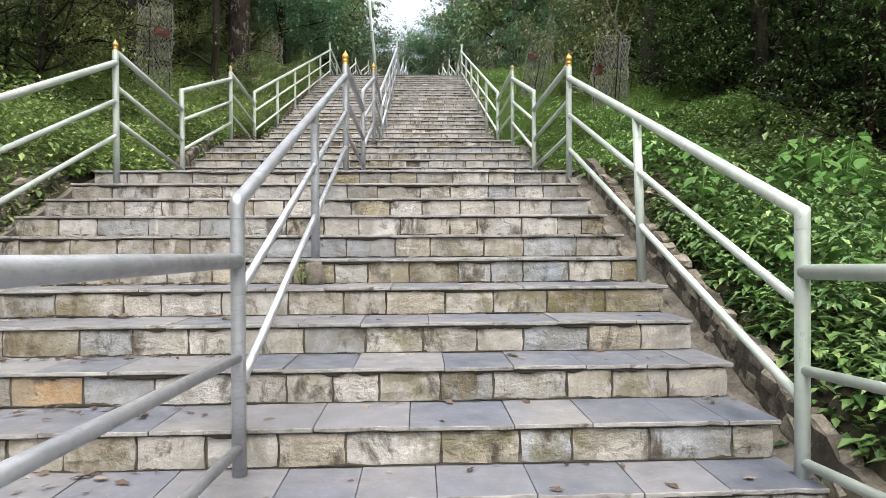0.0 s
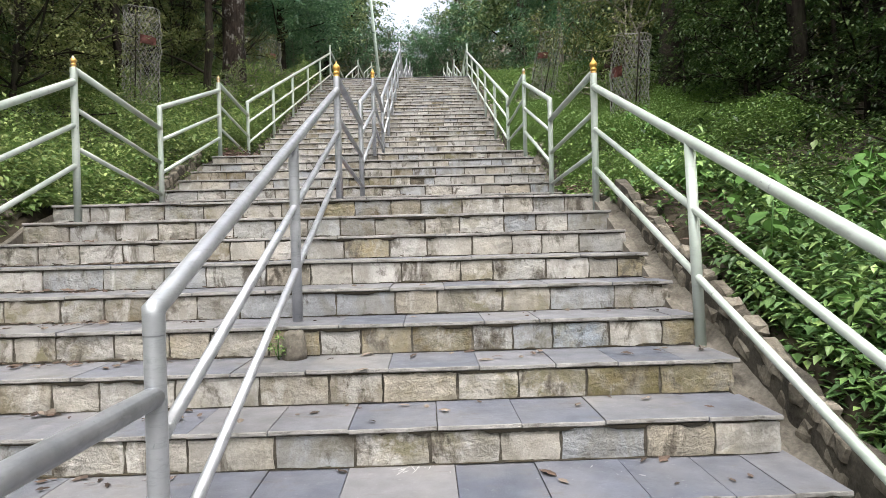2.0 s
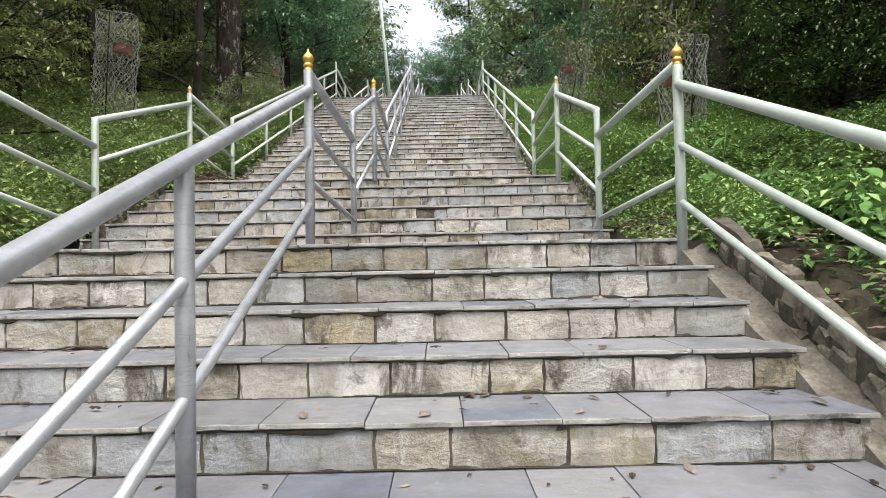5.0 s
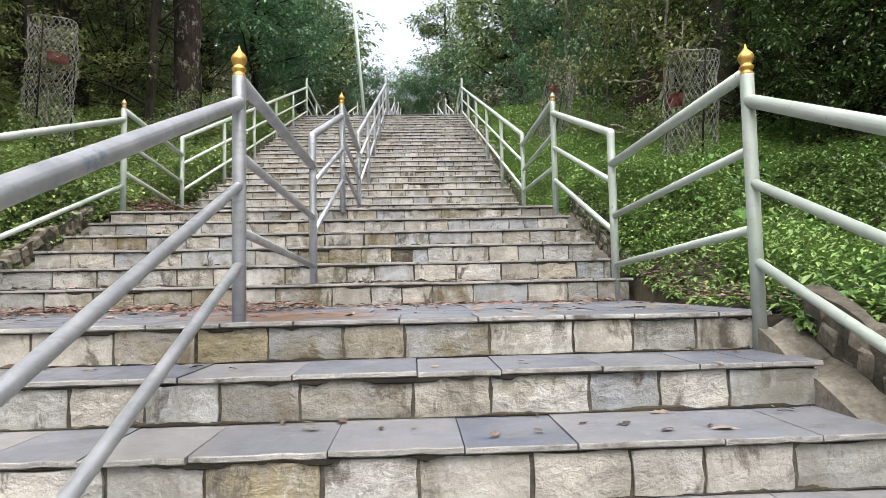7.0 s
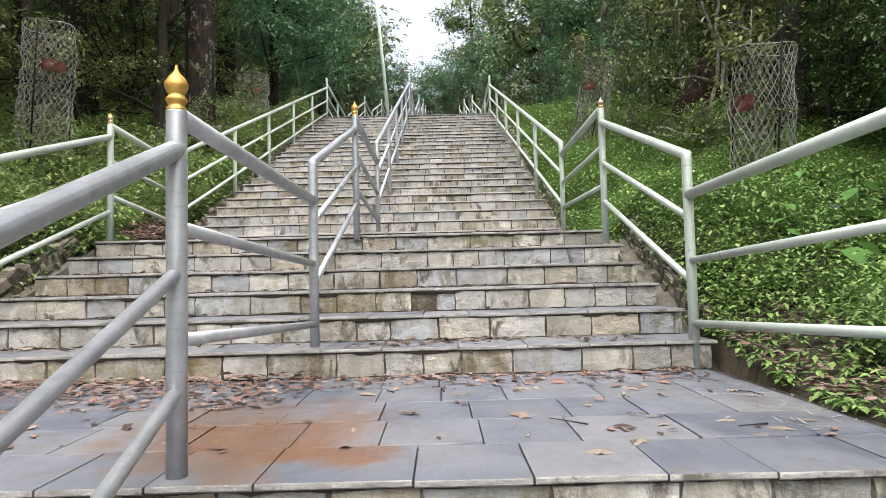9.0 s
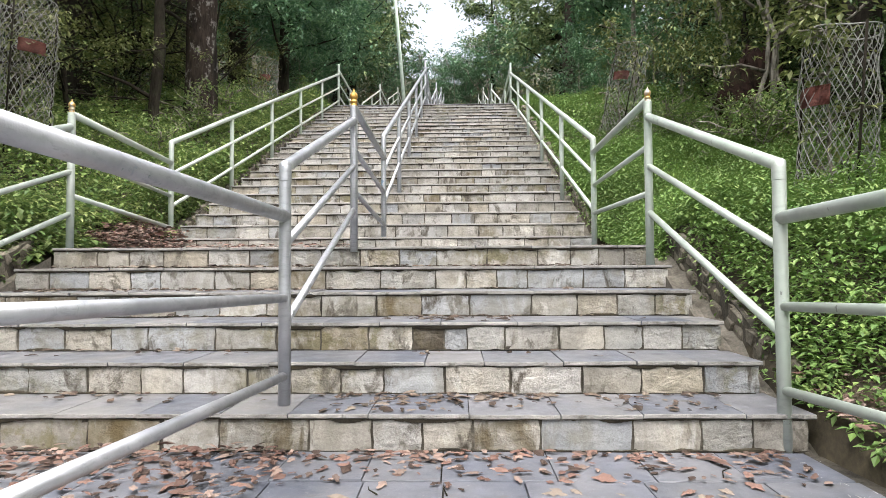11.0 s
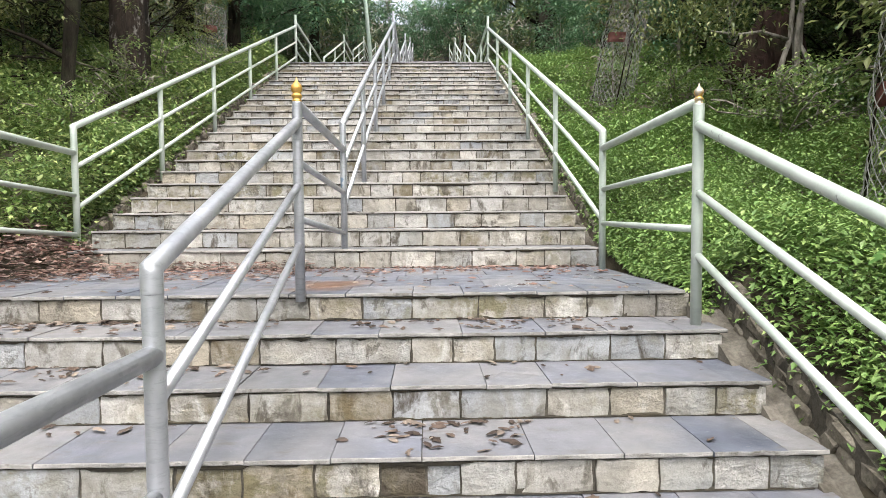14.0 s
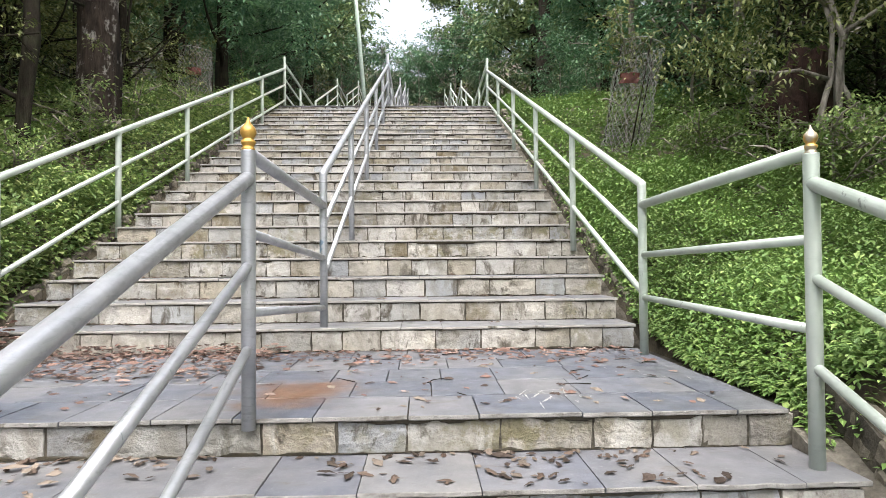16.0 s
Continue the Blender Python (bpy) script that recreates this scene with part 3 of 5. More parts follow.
def make_landing(name, y0, y1, z, label, singles=True):
    """Slate paving from the last riser of one flight to the first of the next."""
    bm = bmesh.new()
    box(bm, EDGE_LEFT + 0.004, EDGE_RIGHT + 0.1, y0 + 0.03, y1 + 0.02, z - 1.2, z - SLAB - 0.003)
    body = part(name, bm, MORTAR, None, "", False)
    tagged(body, label, "landing", kind="structure")
    rr = random.Random(name)
    rows = max(3, round((y1 - y0) / 0.34))
    d = (y1 - y0 + 0.016) / rows
    V, F, o = [], [], 0
    shapes = [slab_shape(300 + i, w - 0.006, d - 0.007, SLAB) for i, w in enumerate(SLAB_W)]
    meshes = [raw_mesh("paving_slab", *s, SLATE_LANDING, False) for s in shapes]
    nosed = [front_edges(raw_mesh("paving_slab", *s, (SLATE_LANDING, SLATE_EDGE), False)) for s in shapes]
    for k in range(rows):
        for x, c, s in row(SLAB_W, rr, 0.004):
            m = Matrix.Translation((x, y0 - 0.016 + k * d, z + rr.uniform(-0.003, 0.002))) @ Matrix.Diagonal((s, 1, 1, 1))
            if singles:
                piece("paving_slab", meshes[c] if k else nosed[c], body, m)
            else:
                v, f = shapes[c]
                V.append(v * (s, 1, 1) + np.array(m.translation)), F.append(f + o)
                o += len(v)
    if o:
        ob = new("paving_slabs", raw_mesh("paving_slabs", np.concatenate(V), np.concatenate(F), SLATE_FAR))
        ob.parent = body
        tagged(ob, kind="stuff")
    return body


make_flight("stair_flight_1", FLIGHT_1, "stone stair flight with pale hewn riser stones and slate treads", 11, ((5, -0.9, STONE_OLIVE), (5, -0.62, STONE_OLIVE), (5, -0.38, STONE_MOSSY), (5, 0.3, STONE_BLUE), (5, 0.98, STONE_OLIVE), (4, 0.45, STONE_OLIVE), (4, 0.68, STONE_MOSSY), (4, 0.95, STONE_OLIVE), (10, -0.95, STONE_OLIVE), (8, -0.9, STONE_OLIVE), (7, 0.9, STONE_OLIVE), (2, -1.85, STONE_OCHRE),), 1.06)
make_flight("stair_flight_2", FLIGHT_2, "short stone stair flight of six steps, slate treads", 6, ((2, -0.29, STONE_DARK), (2, -0.52, STONE_WHITE), (5, 0.45, STONE_WHITE), (4, -1.4, STONE_WHITE)), 1.14)
make_flight("stair_flight_3", FLIGHT_3, "long stone stair flight with weathered pale risers", 16, ((0, -0.55, STONE_WHITE), (0, 0.35, STONE_WHITE), (1, 0.5, STONE_WHITE), (0, -2.4, STONE_WHITE), (4, -0.3, STONE_WHITE), (7, 0.2, STONE_WHITE), (10, -0.4, STONE_WHITE)))
make_flight("stair_flight_4", FLIGHT_4, "far upper stone stair flight", 0)
make_flight("stair_flight_5", FLIGHT_5, "far upper stone stair flight", 0)
make_flight("stair_flight_6", FLIGHT_6, "topmost stone stair flight under the trees", 0)
make_flight("stair_flight_0", FLIGHT_0, "lower stone stair flight behind the first landing", 0)
make_landing("landing_0", -5.25, -3.52, -1.705, "slate-paved landing", False)
make_landing("landing_1", -0.04, 1.60, 0.0, "slate-paved landing with a rust stain and fallen leaves")
make_landing("landing_2", 3.525, 5.20, 0.91, "slate-paved landing strewn with dry leaves")
make_landing("landing_3", 13.457, 17.0, 4.75, "upper slate-paved landing", False)
make_landing("landing_4", 21.235, 23.8, 6.67, "upper slate-paved landing", False)
make_landing("landing_5", 28.035, 31.0, 8.59, "upper slate-paved landing", False)
make_landing("landing_6", 34.465, 37.0, 10.19, "top slate-paved landing", False)

# ---- sloping gutter strips and low rubble kerbs beside the stairs ----


def nose_height(y):
    return float(stair_line(y))


def make_gutter(name, xa, xb, y0, y1, lift):
    bm = bmesh.new()
    n = max(4, int((y1 - y0) / 0.12))
    prev = None
    rr = random.Random(name)
    for i in range(n + 1):
        y = y0 + (y1 - y0) * i / n
        z = nose_height(y) - 0.05 + lift + rr.uniform(-0.012, 0.012)
        ring = [bm.verts.new(p) for p in ((xa, y, z - 0.9), (xa, y, z), ((xa + xb) / 2, y, z + rr.uniform(-0.02, 0.0)), (xb, y, z + 0.03), (xb, y, z - 0.9))]
        if prev:
            for j in range(5):
                bm.faces.new((prev[j], prev[(j + 1) % 5], ring[(j + 1) % 5], ring[j]))
        else:
            bm.faces.new(ring[::-1])
        prev = ring
    bm.faces.new(prev)
    return tagged(part(name, bm, CONCRETE, None, "", False), "weathered concrete strip sloping beside the steps", "kerb", kind="structure")


def make_kerb(name, xa, xb, y0, y1, height):
    bm = bmesh.new()
    n = max(4, int((y1 - y0) / 0.07))
    prev = None
    rr = random.Random(name + "core")
    for i in range(n + 1):
        y = y0 + (y1 - y0) * i / n
        z = nose_height(y) + height - 0.05 + rr.uniform(-0.035, 0.012)
        ring = [bm.verts.new(p) for p in ((xa + 0.012, y, z - 1.0), (xa + 0.012 + rr.uniform(-0.006, 0.012), y, z + 0.03), (xb - 0.02, y, z + 0.03 + rr.uniform(-0.02, 0.02)), (xb - 0.02, y, z - 1.0))]
        if prev:
            for j in range(4):
                bm.faces.new((prev[j], prev[(j + 1) % 4], ring[(j + 1) % 4], ring[j]))
        else:
            bm.faces.new(ring[::-1])
        prev = ring
    bm.faces.new(prev)
    body = part(name, bm, MORTAR, None, "", False)
    tagged(body, "low dry-stone kerb holding back the planted bank", "kerb", kind="structure")
    rr = random.Random(name)
    shapes = []
    for i in range(6):
        b2 = bmesh.new()
        bmesh.ops.create_cube(b2, size=1.0)
        bmesh.ops.bevel(b2, geom=b2.edges[:], offset=0.2, segments=1, affect="EDGES")
        for v in b2.verts:
            v.co += Vector((rr.uniform(-1, 1), rr.uniform(-1, 1), rr.uniform(-1, 1))) * 0.10
        me = bpy.data.meshes.new("kerb_stone")
        b2.to_mesh(me)
        b2.free()
        me.materials.append(RUBBLE)
        shapes.append(me)
    y = y0
    while y < y1 - 0.1:
        w = rr.uniform(0.08, 0.19)
        slope = math.atan2(nose_height(y + 0.25) - nose_height(y - 0.0), 0.25)
        for c in range(3 if height > 0.14 else 2):
            h = rr.uniform(0.075, 0.12)
            z = nose_height(y + w / 2) + height - 0.05 - c * 0.092 + rr.uniform(-0.02, 0.012)
            m = Matrix.Translation(((xa + xb) / 2 + rr.uniform(-0.008, 0.006), y + w / 2 + rr.uniform(-0.05, 0.05), z - 0.025)) @ Matrix.Rotation(slope + rr.uniform(-0.16, 0.16), 4, "X") @ Matrix.Diagonal((xb - xa + rr.uniform(-0.03, 0.0), w * rr.uniform(0.85, 1.05), h, 1))
            piece("kerb_stone", shapes[rr.randrange(6)], body, m)
        y += w
    return body


make_gutter("gutter_right_1", 1.02, 1.17, -5.2, -0.05, 0.0)
make_gutter("gutter_right_2", 1.10, 1.24, 1.5, 3.5, 0.0)
make_gutter("gutter_right_3", EDGE_RIGHT, 1.22, 5.1, 13.4, -0.01)
make_gutter("gutter_left_1", -3.46, EDGE_LEFT, -5.2, 0.0, -0.03)
make_gutter("gutter_left_2", -3.42, EDGE_LEFT, 1.6, 3.5, -0.02)
make_gutter("gutter_left_3", -3.40, EDGE_LEFT, 5.2, 13.4, -0.02)
make_kerb("kerb_right_1", 1.15, 1.25, -5.2, -0.15, 0.19)
make_kerb("kerb_right_2", 1.22, 1.31, 1.9, 3.5, 0.16)
make_kerb("kerb_right_3", 1.21, 1.33, 5.4, 12.8, 0.10)
make_kerb("kerb_left_1", -3.59, -3.45, -5.2, -0.1, 0.15)
make_kerb("kerb_left_2", -3.54, -3.41, 1.9, 3.5, 0.12)
make_kerb("kerb_left_3", -3.51, -3.39, 5.4, 13.2, 0.08)

# ---- handrails ----
FINIAL = [(r * 0.76, z * 0.84) for r, z in [(0.034, 0.0), (0.034, 0.004), (0.034, 0.010), (0.027, 0.016), (0.030, 0.024), (0.037, 0.034), (0.037, 0.042), (0.028, 0.050),
          (0.027, 0.056), (0.036, 0.068), (0.041, 0.082), (0.040, 0.094), (0.033, 0.108), (0.021, 0.120), (0.012, 0.130), (0.007, 0.140), (0.004, 0.155)]]
POST_R, RAIL_R = 0.0275, 0.0195
PAINT_OF = {}


def upright(rail, x, y, z0, z1, name="post", lean=0.0, r=POST_R):
    ob = part(name, tube(bmesh.new(), [(x, y, z0 - 0.04), (x + lean * 0.5, y, (z0 + z1) / 2), (x + lean, y, z1 - 0.003), (x + lean, y, z1)], r), PAINT_OF[rail.name], rail)
    return ob


def bar(rail, name, pts, r):
    return part(name, tube(bmesh.new(), pts, r), PAINT_OF[rail.name], rail)


def finial(post, x, y, z, size, paint):
    bm = lathe(bmesh.new(), FINIAL)
    bm.transform(Matrix.Translation((x, y, z)) @ Matrix.Diagonal((size, size, size, 1)))
    part("finial", bm, paint, post, "gilded bud-shaped finial")


def make_handrail(line, stages, inter, label, drop=(0.15, 0.46, 0.77), joins=None, paint=PALE_SILVER):
    """stages: for each flight its low post (y, foot, elbow) and its tall post (y, foot, tip); drop, joins: where the landing rails meet the posts."""
    rail = new("handrail")
    PAINT_OF[rail.name] = paint
    X = lambda y: float(np.interp(y, *line)) if isinstance(line, tuple) else line
    tagged(rail, label, "handrail", "handrails along the stairs")
    before = None
    for i, ((ys, fs, es), (yt, ft, tip)) in enumerate(stages):
        e = es - POST_R
        upright(rail, X(ys), ys, fs, e - 0.02, "post", 0.0, POST_R * 0.975)
        pipe_top = tip - 0.14 if i < 3 else tip
        tall = upright(rail, X(yt), yt, ft, pipe_top, "tall_post")
        if i < 3:
            finial(tall, X(yt), yt, pipe_top, *((1.0, GOLD) if paint is SILVER or i == 1 and X(yt) > 0 else (0.8, GOLD_WORN)))
        bar(rail, "top_rail", [(X(ys), ys, e - 0.065), (X(ys), ys, e - 0.062), (X(ys), ys, e - 0.012), (X(ys), ys, e), (X(ys), ys + 0.012, e + 0.012 * (tip - 0.25 - e) / (yt - ys)), (X(yt), yt - 0.01, tip - 0.25)], POST_R)
        bar(rail, "middle_rail", [(X(ys), ys + 0.01, e - 0.34), (X(yt), yt - 0.01, tip - 0.59)], RAIL_R)
        bar(rail, "lower_rail", [(X(ys), ys + 0.01, e - 0.69), (X(yt), yt - 0.01, tip - 0.91)], RAIL_R)
        for y, z, *foot in inter[i]:
            k = (y - ys) / (yt - ys)
            top = e + (tip - 0.25 - e) * k
            if foot:
                bar(rail, "post", [(X(y) + foot[0], y + foot[1], z - 0.04), (X(y), y, top)], POST_R)
            else:
                upright(rail, X(y), y, z, top)
        if before:
            yb, tb = before
            meet = (joins or {}).get(i, (0.22, 0.58, 0.92))
            for k, r in enumerate((POST_R, RAIL_R, RAIL_R)):
                bar(rail, "landing_rail", [(X(yb), yb + 0.01, tb - drop[k]), (X(ys), ys - 0.01, e - meet[k])], r)
        if i == 4:
            upright(rail, X(15.1), 15.1, 4.75, 5.62)
        before = (yt, tip)
    return rail


def between(ya, yb, za, zb, n):
    return [(ya + (yb - ya) * k / (n + 1), za + (zb - za) * k / (n + 1)) for k in range(1, n + 1)]


make_handrail(X_MID, [
    ((-8.5, -3.25, -2.2), (-5.2, -1.705, -0.575)),
    ((-3.30, -1.55, -0.50), (0.02, 0.0, 1.134)),
    ((1.76, 0.152, 1.225), (3.50, 0.91, 2.09)),
    ((5.27, 1.07, 2.15), (13.52, 4.75, 5.86)),
    ((17.1, 4.91, 5.95), (21.3, 6.67, 7.78)),
    ((23.9, 6.83, 7.9), (28.1, 8.59, 9.7)),
    ((31.1, 8.75, 9.8), (34.5, 10.19, 11.3))],
    [[], [(-1.64, -0.775)], [], between(5.27, 13.52, 1.0, 4.65, 4), between(17.0, 21.3, 4.9, 6.6, 1), between(23.9, 28.0, 6.8, 8.5, 1), []],
    "silver-painted pipe handrail dividing the stairs, gilded bud finials", paint=SILVER)
make_handrail(X_RIGHT, [
    ((-8.5, -3.4, -2.25), (-5.2, -1.8, -0.60)),
    ((-3.42, -1.70, -0.55), (-0.06, -0.16, 1.105)),
    ((1.62, 0.0, 1.19), (3.26, 0.76, 2.03)),
    ((4.90, 0.91, 2.02), (13.48, 4.59, 5.75)),
    ((16.9, 4.75, 5.85), (21.1, 6.5, 7.65)),
    ((23.7, 6.67, 7.8), (27.9, 8.45, 9.6)),
    ((30.9, 8.59, 9.7), (34.4, 10.05, 11.2))],
    [[], [(-1.77, -0.93, 0.0, -0.09)], [], between(4.90, 13.48, 0.9, 4.6, 4), between(17.0, 21.3, 4.9, 6.6, 1), between(23.9, 28.0, 6.8, 8.5, 1), []],
    "silver-painted pipe handrail at the edge of the stairs, gilded finials", (0.13, 0.45, 0.775), {3: (0.13, 0.45, 0.72)})
make_handrail(([-9, 0, 3.5, 5.4, 13.5], [-3.12, -3.10, -3.19, -3.36, -3.17]), [
    ((-8.5, -3.4, -2.2), (-5.2, -1.8, -0.6)),
    ((-3.35, -1.70, -0.53), (-0.05, -0.10, 1.22)),
    ((1.55, 0.0, 1.16), (3.55, 0.91, 2.08)),
    ((5.45, 1.07, 2.15), (13.5, 4.75, 5.78)),
    ((17.1, 4.91, 5.85), (21.3, 6.67, 7.75)),
    ((23.9, 6.83, 7.95), (28.1, 8.59, 9.75)),
    ((31.1, 8.75, 9.8), (34.5, 10.19, 11.3))],
    [[], [(-1.64, -0.80)], [], between(5.45, 13.5, 1.1, 4.65, 4), between(17.0, 21.3, 4.9, 6.6, 1), between(23.9, 28.0, 6.8, 8.5, 1), []],
    "silver-painted pipe handrail beside the grassy bank, gilded finials")


def make_footing(x, y, z):
    bm = lathe(bmesh.new(), [(0.062, -0.02), (0.060, 0.04), (0.055, 0.11), (0.05, 0.135), (0.03, 0.14)], 10)
    for v in bm.verts:
        v.co += Vector((rnd.uniform(-1, 1), rnd.uniform(-1, 1), rnd.uniform(-1, 1))) * 0.006
    bm.transform(Matrix.Translation((x, y, z)))
    tagged(part("post_footing", bm, CONCRETE), "crumbling concrete footing at the foot of a rail post", "footing")


make_footing(X_MID + 0.03, -1.87, -0.93)


def make_weed(x, y, z):
    """A small wild plant rooted in the joint of a step."""
    g = np.random.default_rng(61)
    top = new("weed")
    top.matrix_basis = Matrix.Translation((x, y, z))
    tagged(top, "small green weed growing beside a post footing", "weed")
    bm = bmesh.new()
    tips = [(-0.05, -0.02, 0.10), (0.01, -0.03, 0.15), (0.05, -0.03, 0.07), (-0.02, -0.01, 0.18)]
    for q in tips:
        tube(bm, [(0, 0, -0.01), (q[0] * 0.4, q[1] * 0.6, q[2] * 0.6), q], 0.0022, 5, 0.001)
    part("stem", bm, BROAD, top)
    n = 70
    k, t = g.integers(0, 4, n), 0.25 + 0.75 * g.random(n)
    P = np.array(tips)[k] * t[:, None] + g.normal(size=(n, 3)) * 0.008
    v, f = leaf_arrays(P, g.random(n) * 6.28, g.normal(0.2, 0.4, n), 0.016 + 0.02 * g.random(n), 0.009 + 0.008 * g.random(n), True)
    ob = new("leaves", raw_mesh("leaves", v, f, HERB))
    ob.parent = top


make_weed(X_MID - 0.045, -1.88, -0.93)

# ---- tall leaning pole ----


def make_pole():
    x, y = -2.25, 22.0
    z = float(stair_line(y)) + 0.0
    base = new("pole")
    tagged(base, "tall pale green metal pole leaning slightly", "pole")
    part("shaft", tube(bmesh.new(), [(x, y, z - 0.3), (x - 0.35, y, z + 4.0), (x - 0.8, y, z + 9.0)], 0.075, 10, 0.05), POLE_PAINT, base)
    part("base_plate", box(bmesh.new(), x - 0.14, x + 0.14, y - 0.14, y + 0.14, z - 0.05, z + 0.03), POLE_PAINT, base, smooth=False)


make_pole()

# ---- wire tree guards ----


def make_guard(x, y, z0, h, r, lean, plate_z, plate_turn, seed):
    """A drum of diamond mesh round a young tree, with a red name plate."""
    rr = random.Random(seed)
    top = new("tree_guard")
    tagged(top, "sagging cylindrical wire-mesh tree guard with a rusty red plate", "tree guard", "tree guards on the banks")
    top.matrix_basis = Matrix.Translation((x, y, z0)) @ Matrix.Rotation(lean, 4, "Y") @ Matrix.Rotation(rr.uniform(-0.06, 0.06), 4, "X")
    n, rows = 24, int(h / 0.062)
    bulge = [1 + rr.uniform(-0.06, 0.06) for _ in range(rows + 1)]

    def at(i, j):
        a = 2 * math.pi * i / n
        k = bulge[j] * (1 + 0.09 * math.sin(2 * a + seed) + 0.05 * math.sin(3 * a + j * 0.35))
        return Vector((r * k * math.cos(a), r * k * math.sin(a), h * j / rows + 0.015 * math.sin(3 * a + j)))

    bm = bmesh.new()
    for way in (1, -1):
        for i in range(n):
            pts = [at(i + way * j * 0.5, j) for j in range(rows + 1)]
            tube(bm, pts, 0.0029, 4)
    part("wire_mesh", bm, WIRE, top, "loose galvanised diamond mesh", False)
    for k in (0, rows):
        part("hoop", tube(bmesh.new(), [at(i, k) for i in range(n + 1)], 0.006, 5), WIRE, top, smooth=False)
    for a in (0.6, 2.7, 4.8):
        part("stake", tube(bmesh.new(), [(r * 0.98 * math.cos(a), r * 0.98 * math.sin(a), -0.15), (r * math.cos(a), r * math.sin(a), h * rr.uniform(0.95, 1.05))], 0.010, 6), BARK, top)
    bm = bmesh.new()
    bmesh.ops.create_grid(bm, x_segments=6, y_segments=2, size=0.5)
    for v in bm.verts:
        a = plate_turn + v.co.x * 0.26 / r
        v.co = Vector(((r * 1.09) * math.cos(a), (r * 1.09) * math.sin(a), plate_z + v.co.y * 0.15))
    bmesh.ops.solidify(bm, geom=bm.faces[:], thickness=0.004)
    part("name_plate", bm, PLATE, top, "rusty red sheet-metal plate")
    return top


make_guard(-5.38, 5.92, 2.2, 1.72, 0.28, 0.02, 1.12, -0.75, 1)
make_guard(2.67, 3.9, 1.1, 1.48, 0.25, 0.05, 0.95, -2.85, 2)
make_guard(2.46, 9.4, 2.95, 1.65, 0.28, 0.21, 1.05, -2.2, 3)
make_guard(-4.9, 13.3, 4.5, 1.3, 0.34, -0.04, 0.8, -1.3, 4)

# ---- trees ----


def limb(bm, rr, p, d, length, r0, r1, bend, seg=8):
    """A bent tapering limb; returns its points."""
    pts, n = [Vector(p)], 6
    d = Vector(d).normalized()
    for i in range(n):
        d = (d + Vector((rr.uniform(-1, 1), rr.uniform(-1, 1), rr.uniform(-0.6, 0.8))) * bend).normalized()
        pts.append(pts[-1] + d * length / n)
    tube(bm, pts, r0, seg, r1, 0.35)
    return pts


def make_tree(seed, height, radius, bark, leaf, leaf_len, leaves, crown_from, spread, lean=(0, 0), bare_limbs=0):
    """A trunk with limbs, and clumps of leaves round the twigs."""
    rr, g = random.Random(seed), np.random.default_rng(seed)
    top = new("tree")
    bm = bmesh.new()
    pts = [Vector((0, 0, -0.5))]
    n = 10
    dx, dy = lean
    for i in range(1, n + 1):
        k = i / n
        pts.append(Vector((dx * k + rr.uniform(-1, 1) * 0.04 * height * k * 0.5, dy * k + rr.uniform(-1, 1) * 0.04 * height * k * 0.5, height * k)))
    tube(bm, [pts[0] + Vector((0, 0, -0.1))] + pts, radius * 1.15, 12, radius * 0.22, 0.5)
    for a in range(4):
        t = a * 1.6 + rr.uniform(-0.4, 0.4)
        tube(bm, [(0, 0, radius * 1.6), (radius * math.cos(t) * 0.8, radius * math.sin(t) * 0.8, radius * 0.5), (radius * math.cos(t) * 2.0, radius * math.sin(t) * 2.0, -0.25)], radius * 0.5, 8, radius * 0.2, 0.4)
    tips = []
    for i in range(14 + bare_limbs):
        k = rr.uniform(crown_from, 1.0) if i < 14 else rr.uniform(0.12, crown_from)
        p = pts[min(n, int(k * n))]
        t = rr.uniform(0, 2 * math.pi)
        length = spread * rr.uniform(0.5, 1.1) * (1.15 - 0.5 * k)
        lp = limb(bm, rr, p, (math.cos(t), math.sin(t), rr.uniform(0.0, 0.7)), length, radius * 0.36 * (1.2 - 0.7 * k), 0.012, 0.22, 5)
        if i >= 14:
            continue
        for q in lp[2:]:
            tips.append(q)
            for _ in range(1):
                u = Vector((rr.uniform(-1, 1), rr.uniform(-1, 1), rr.uniform(-0.5, 0.6))).normalized()
                e = q + u * rr.uniform(0.3, 0.8) * spread * 0.3
                tube(bm, [q, e], 0.013, 3, 0.004)
                tips.append(e)
    part("trunk", bm, bark, top)
    c = np.array([tuple(t) for t in tips])
    # every twig carries a few flat sprays, each a fan of leaves about its own tip
    sprays = max(len(c), leaves // 26)
    twig = g.integers(0, len(c), sprays)
    tip_of = c[twig] + g.normal(size=(sprays, 3)) * (0.15 * spread * (0.5 + g.random(len(c)))[twig])[:, None] * (1, 1, 0.7)
    pick = g.integers(0, sprays, leaves)
    flat = g.normal(size=(leaves, 3)) * (leaf_len * 0.95, leaf_len * 0.95, leaf_len * 0.35)
    slant = g.normal(0, 0.35, (sprays, 2))[pick]
    flat[:, 2] += flat[:, 0] * slant[:, 0] + flat[:, 1] * slant[:, 1]
    P = tip_of[pick] + flat
    L = leaf_len * (0.55 + 0.6 * g.random(leaves))
    yaw = np.arctan2(flat[:, 1], flat[:, 0]) + g.normal(0, 0.5, leaves)
    v, f = leaf_arrays(P, yaw, g.normal(0.32, 0.38, leaves), L, L * 0.47, False)
    ob = new("crown", raw_mesh("crown", v, f, leaf))
    ob.parent = top
    return top


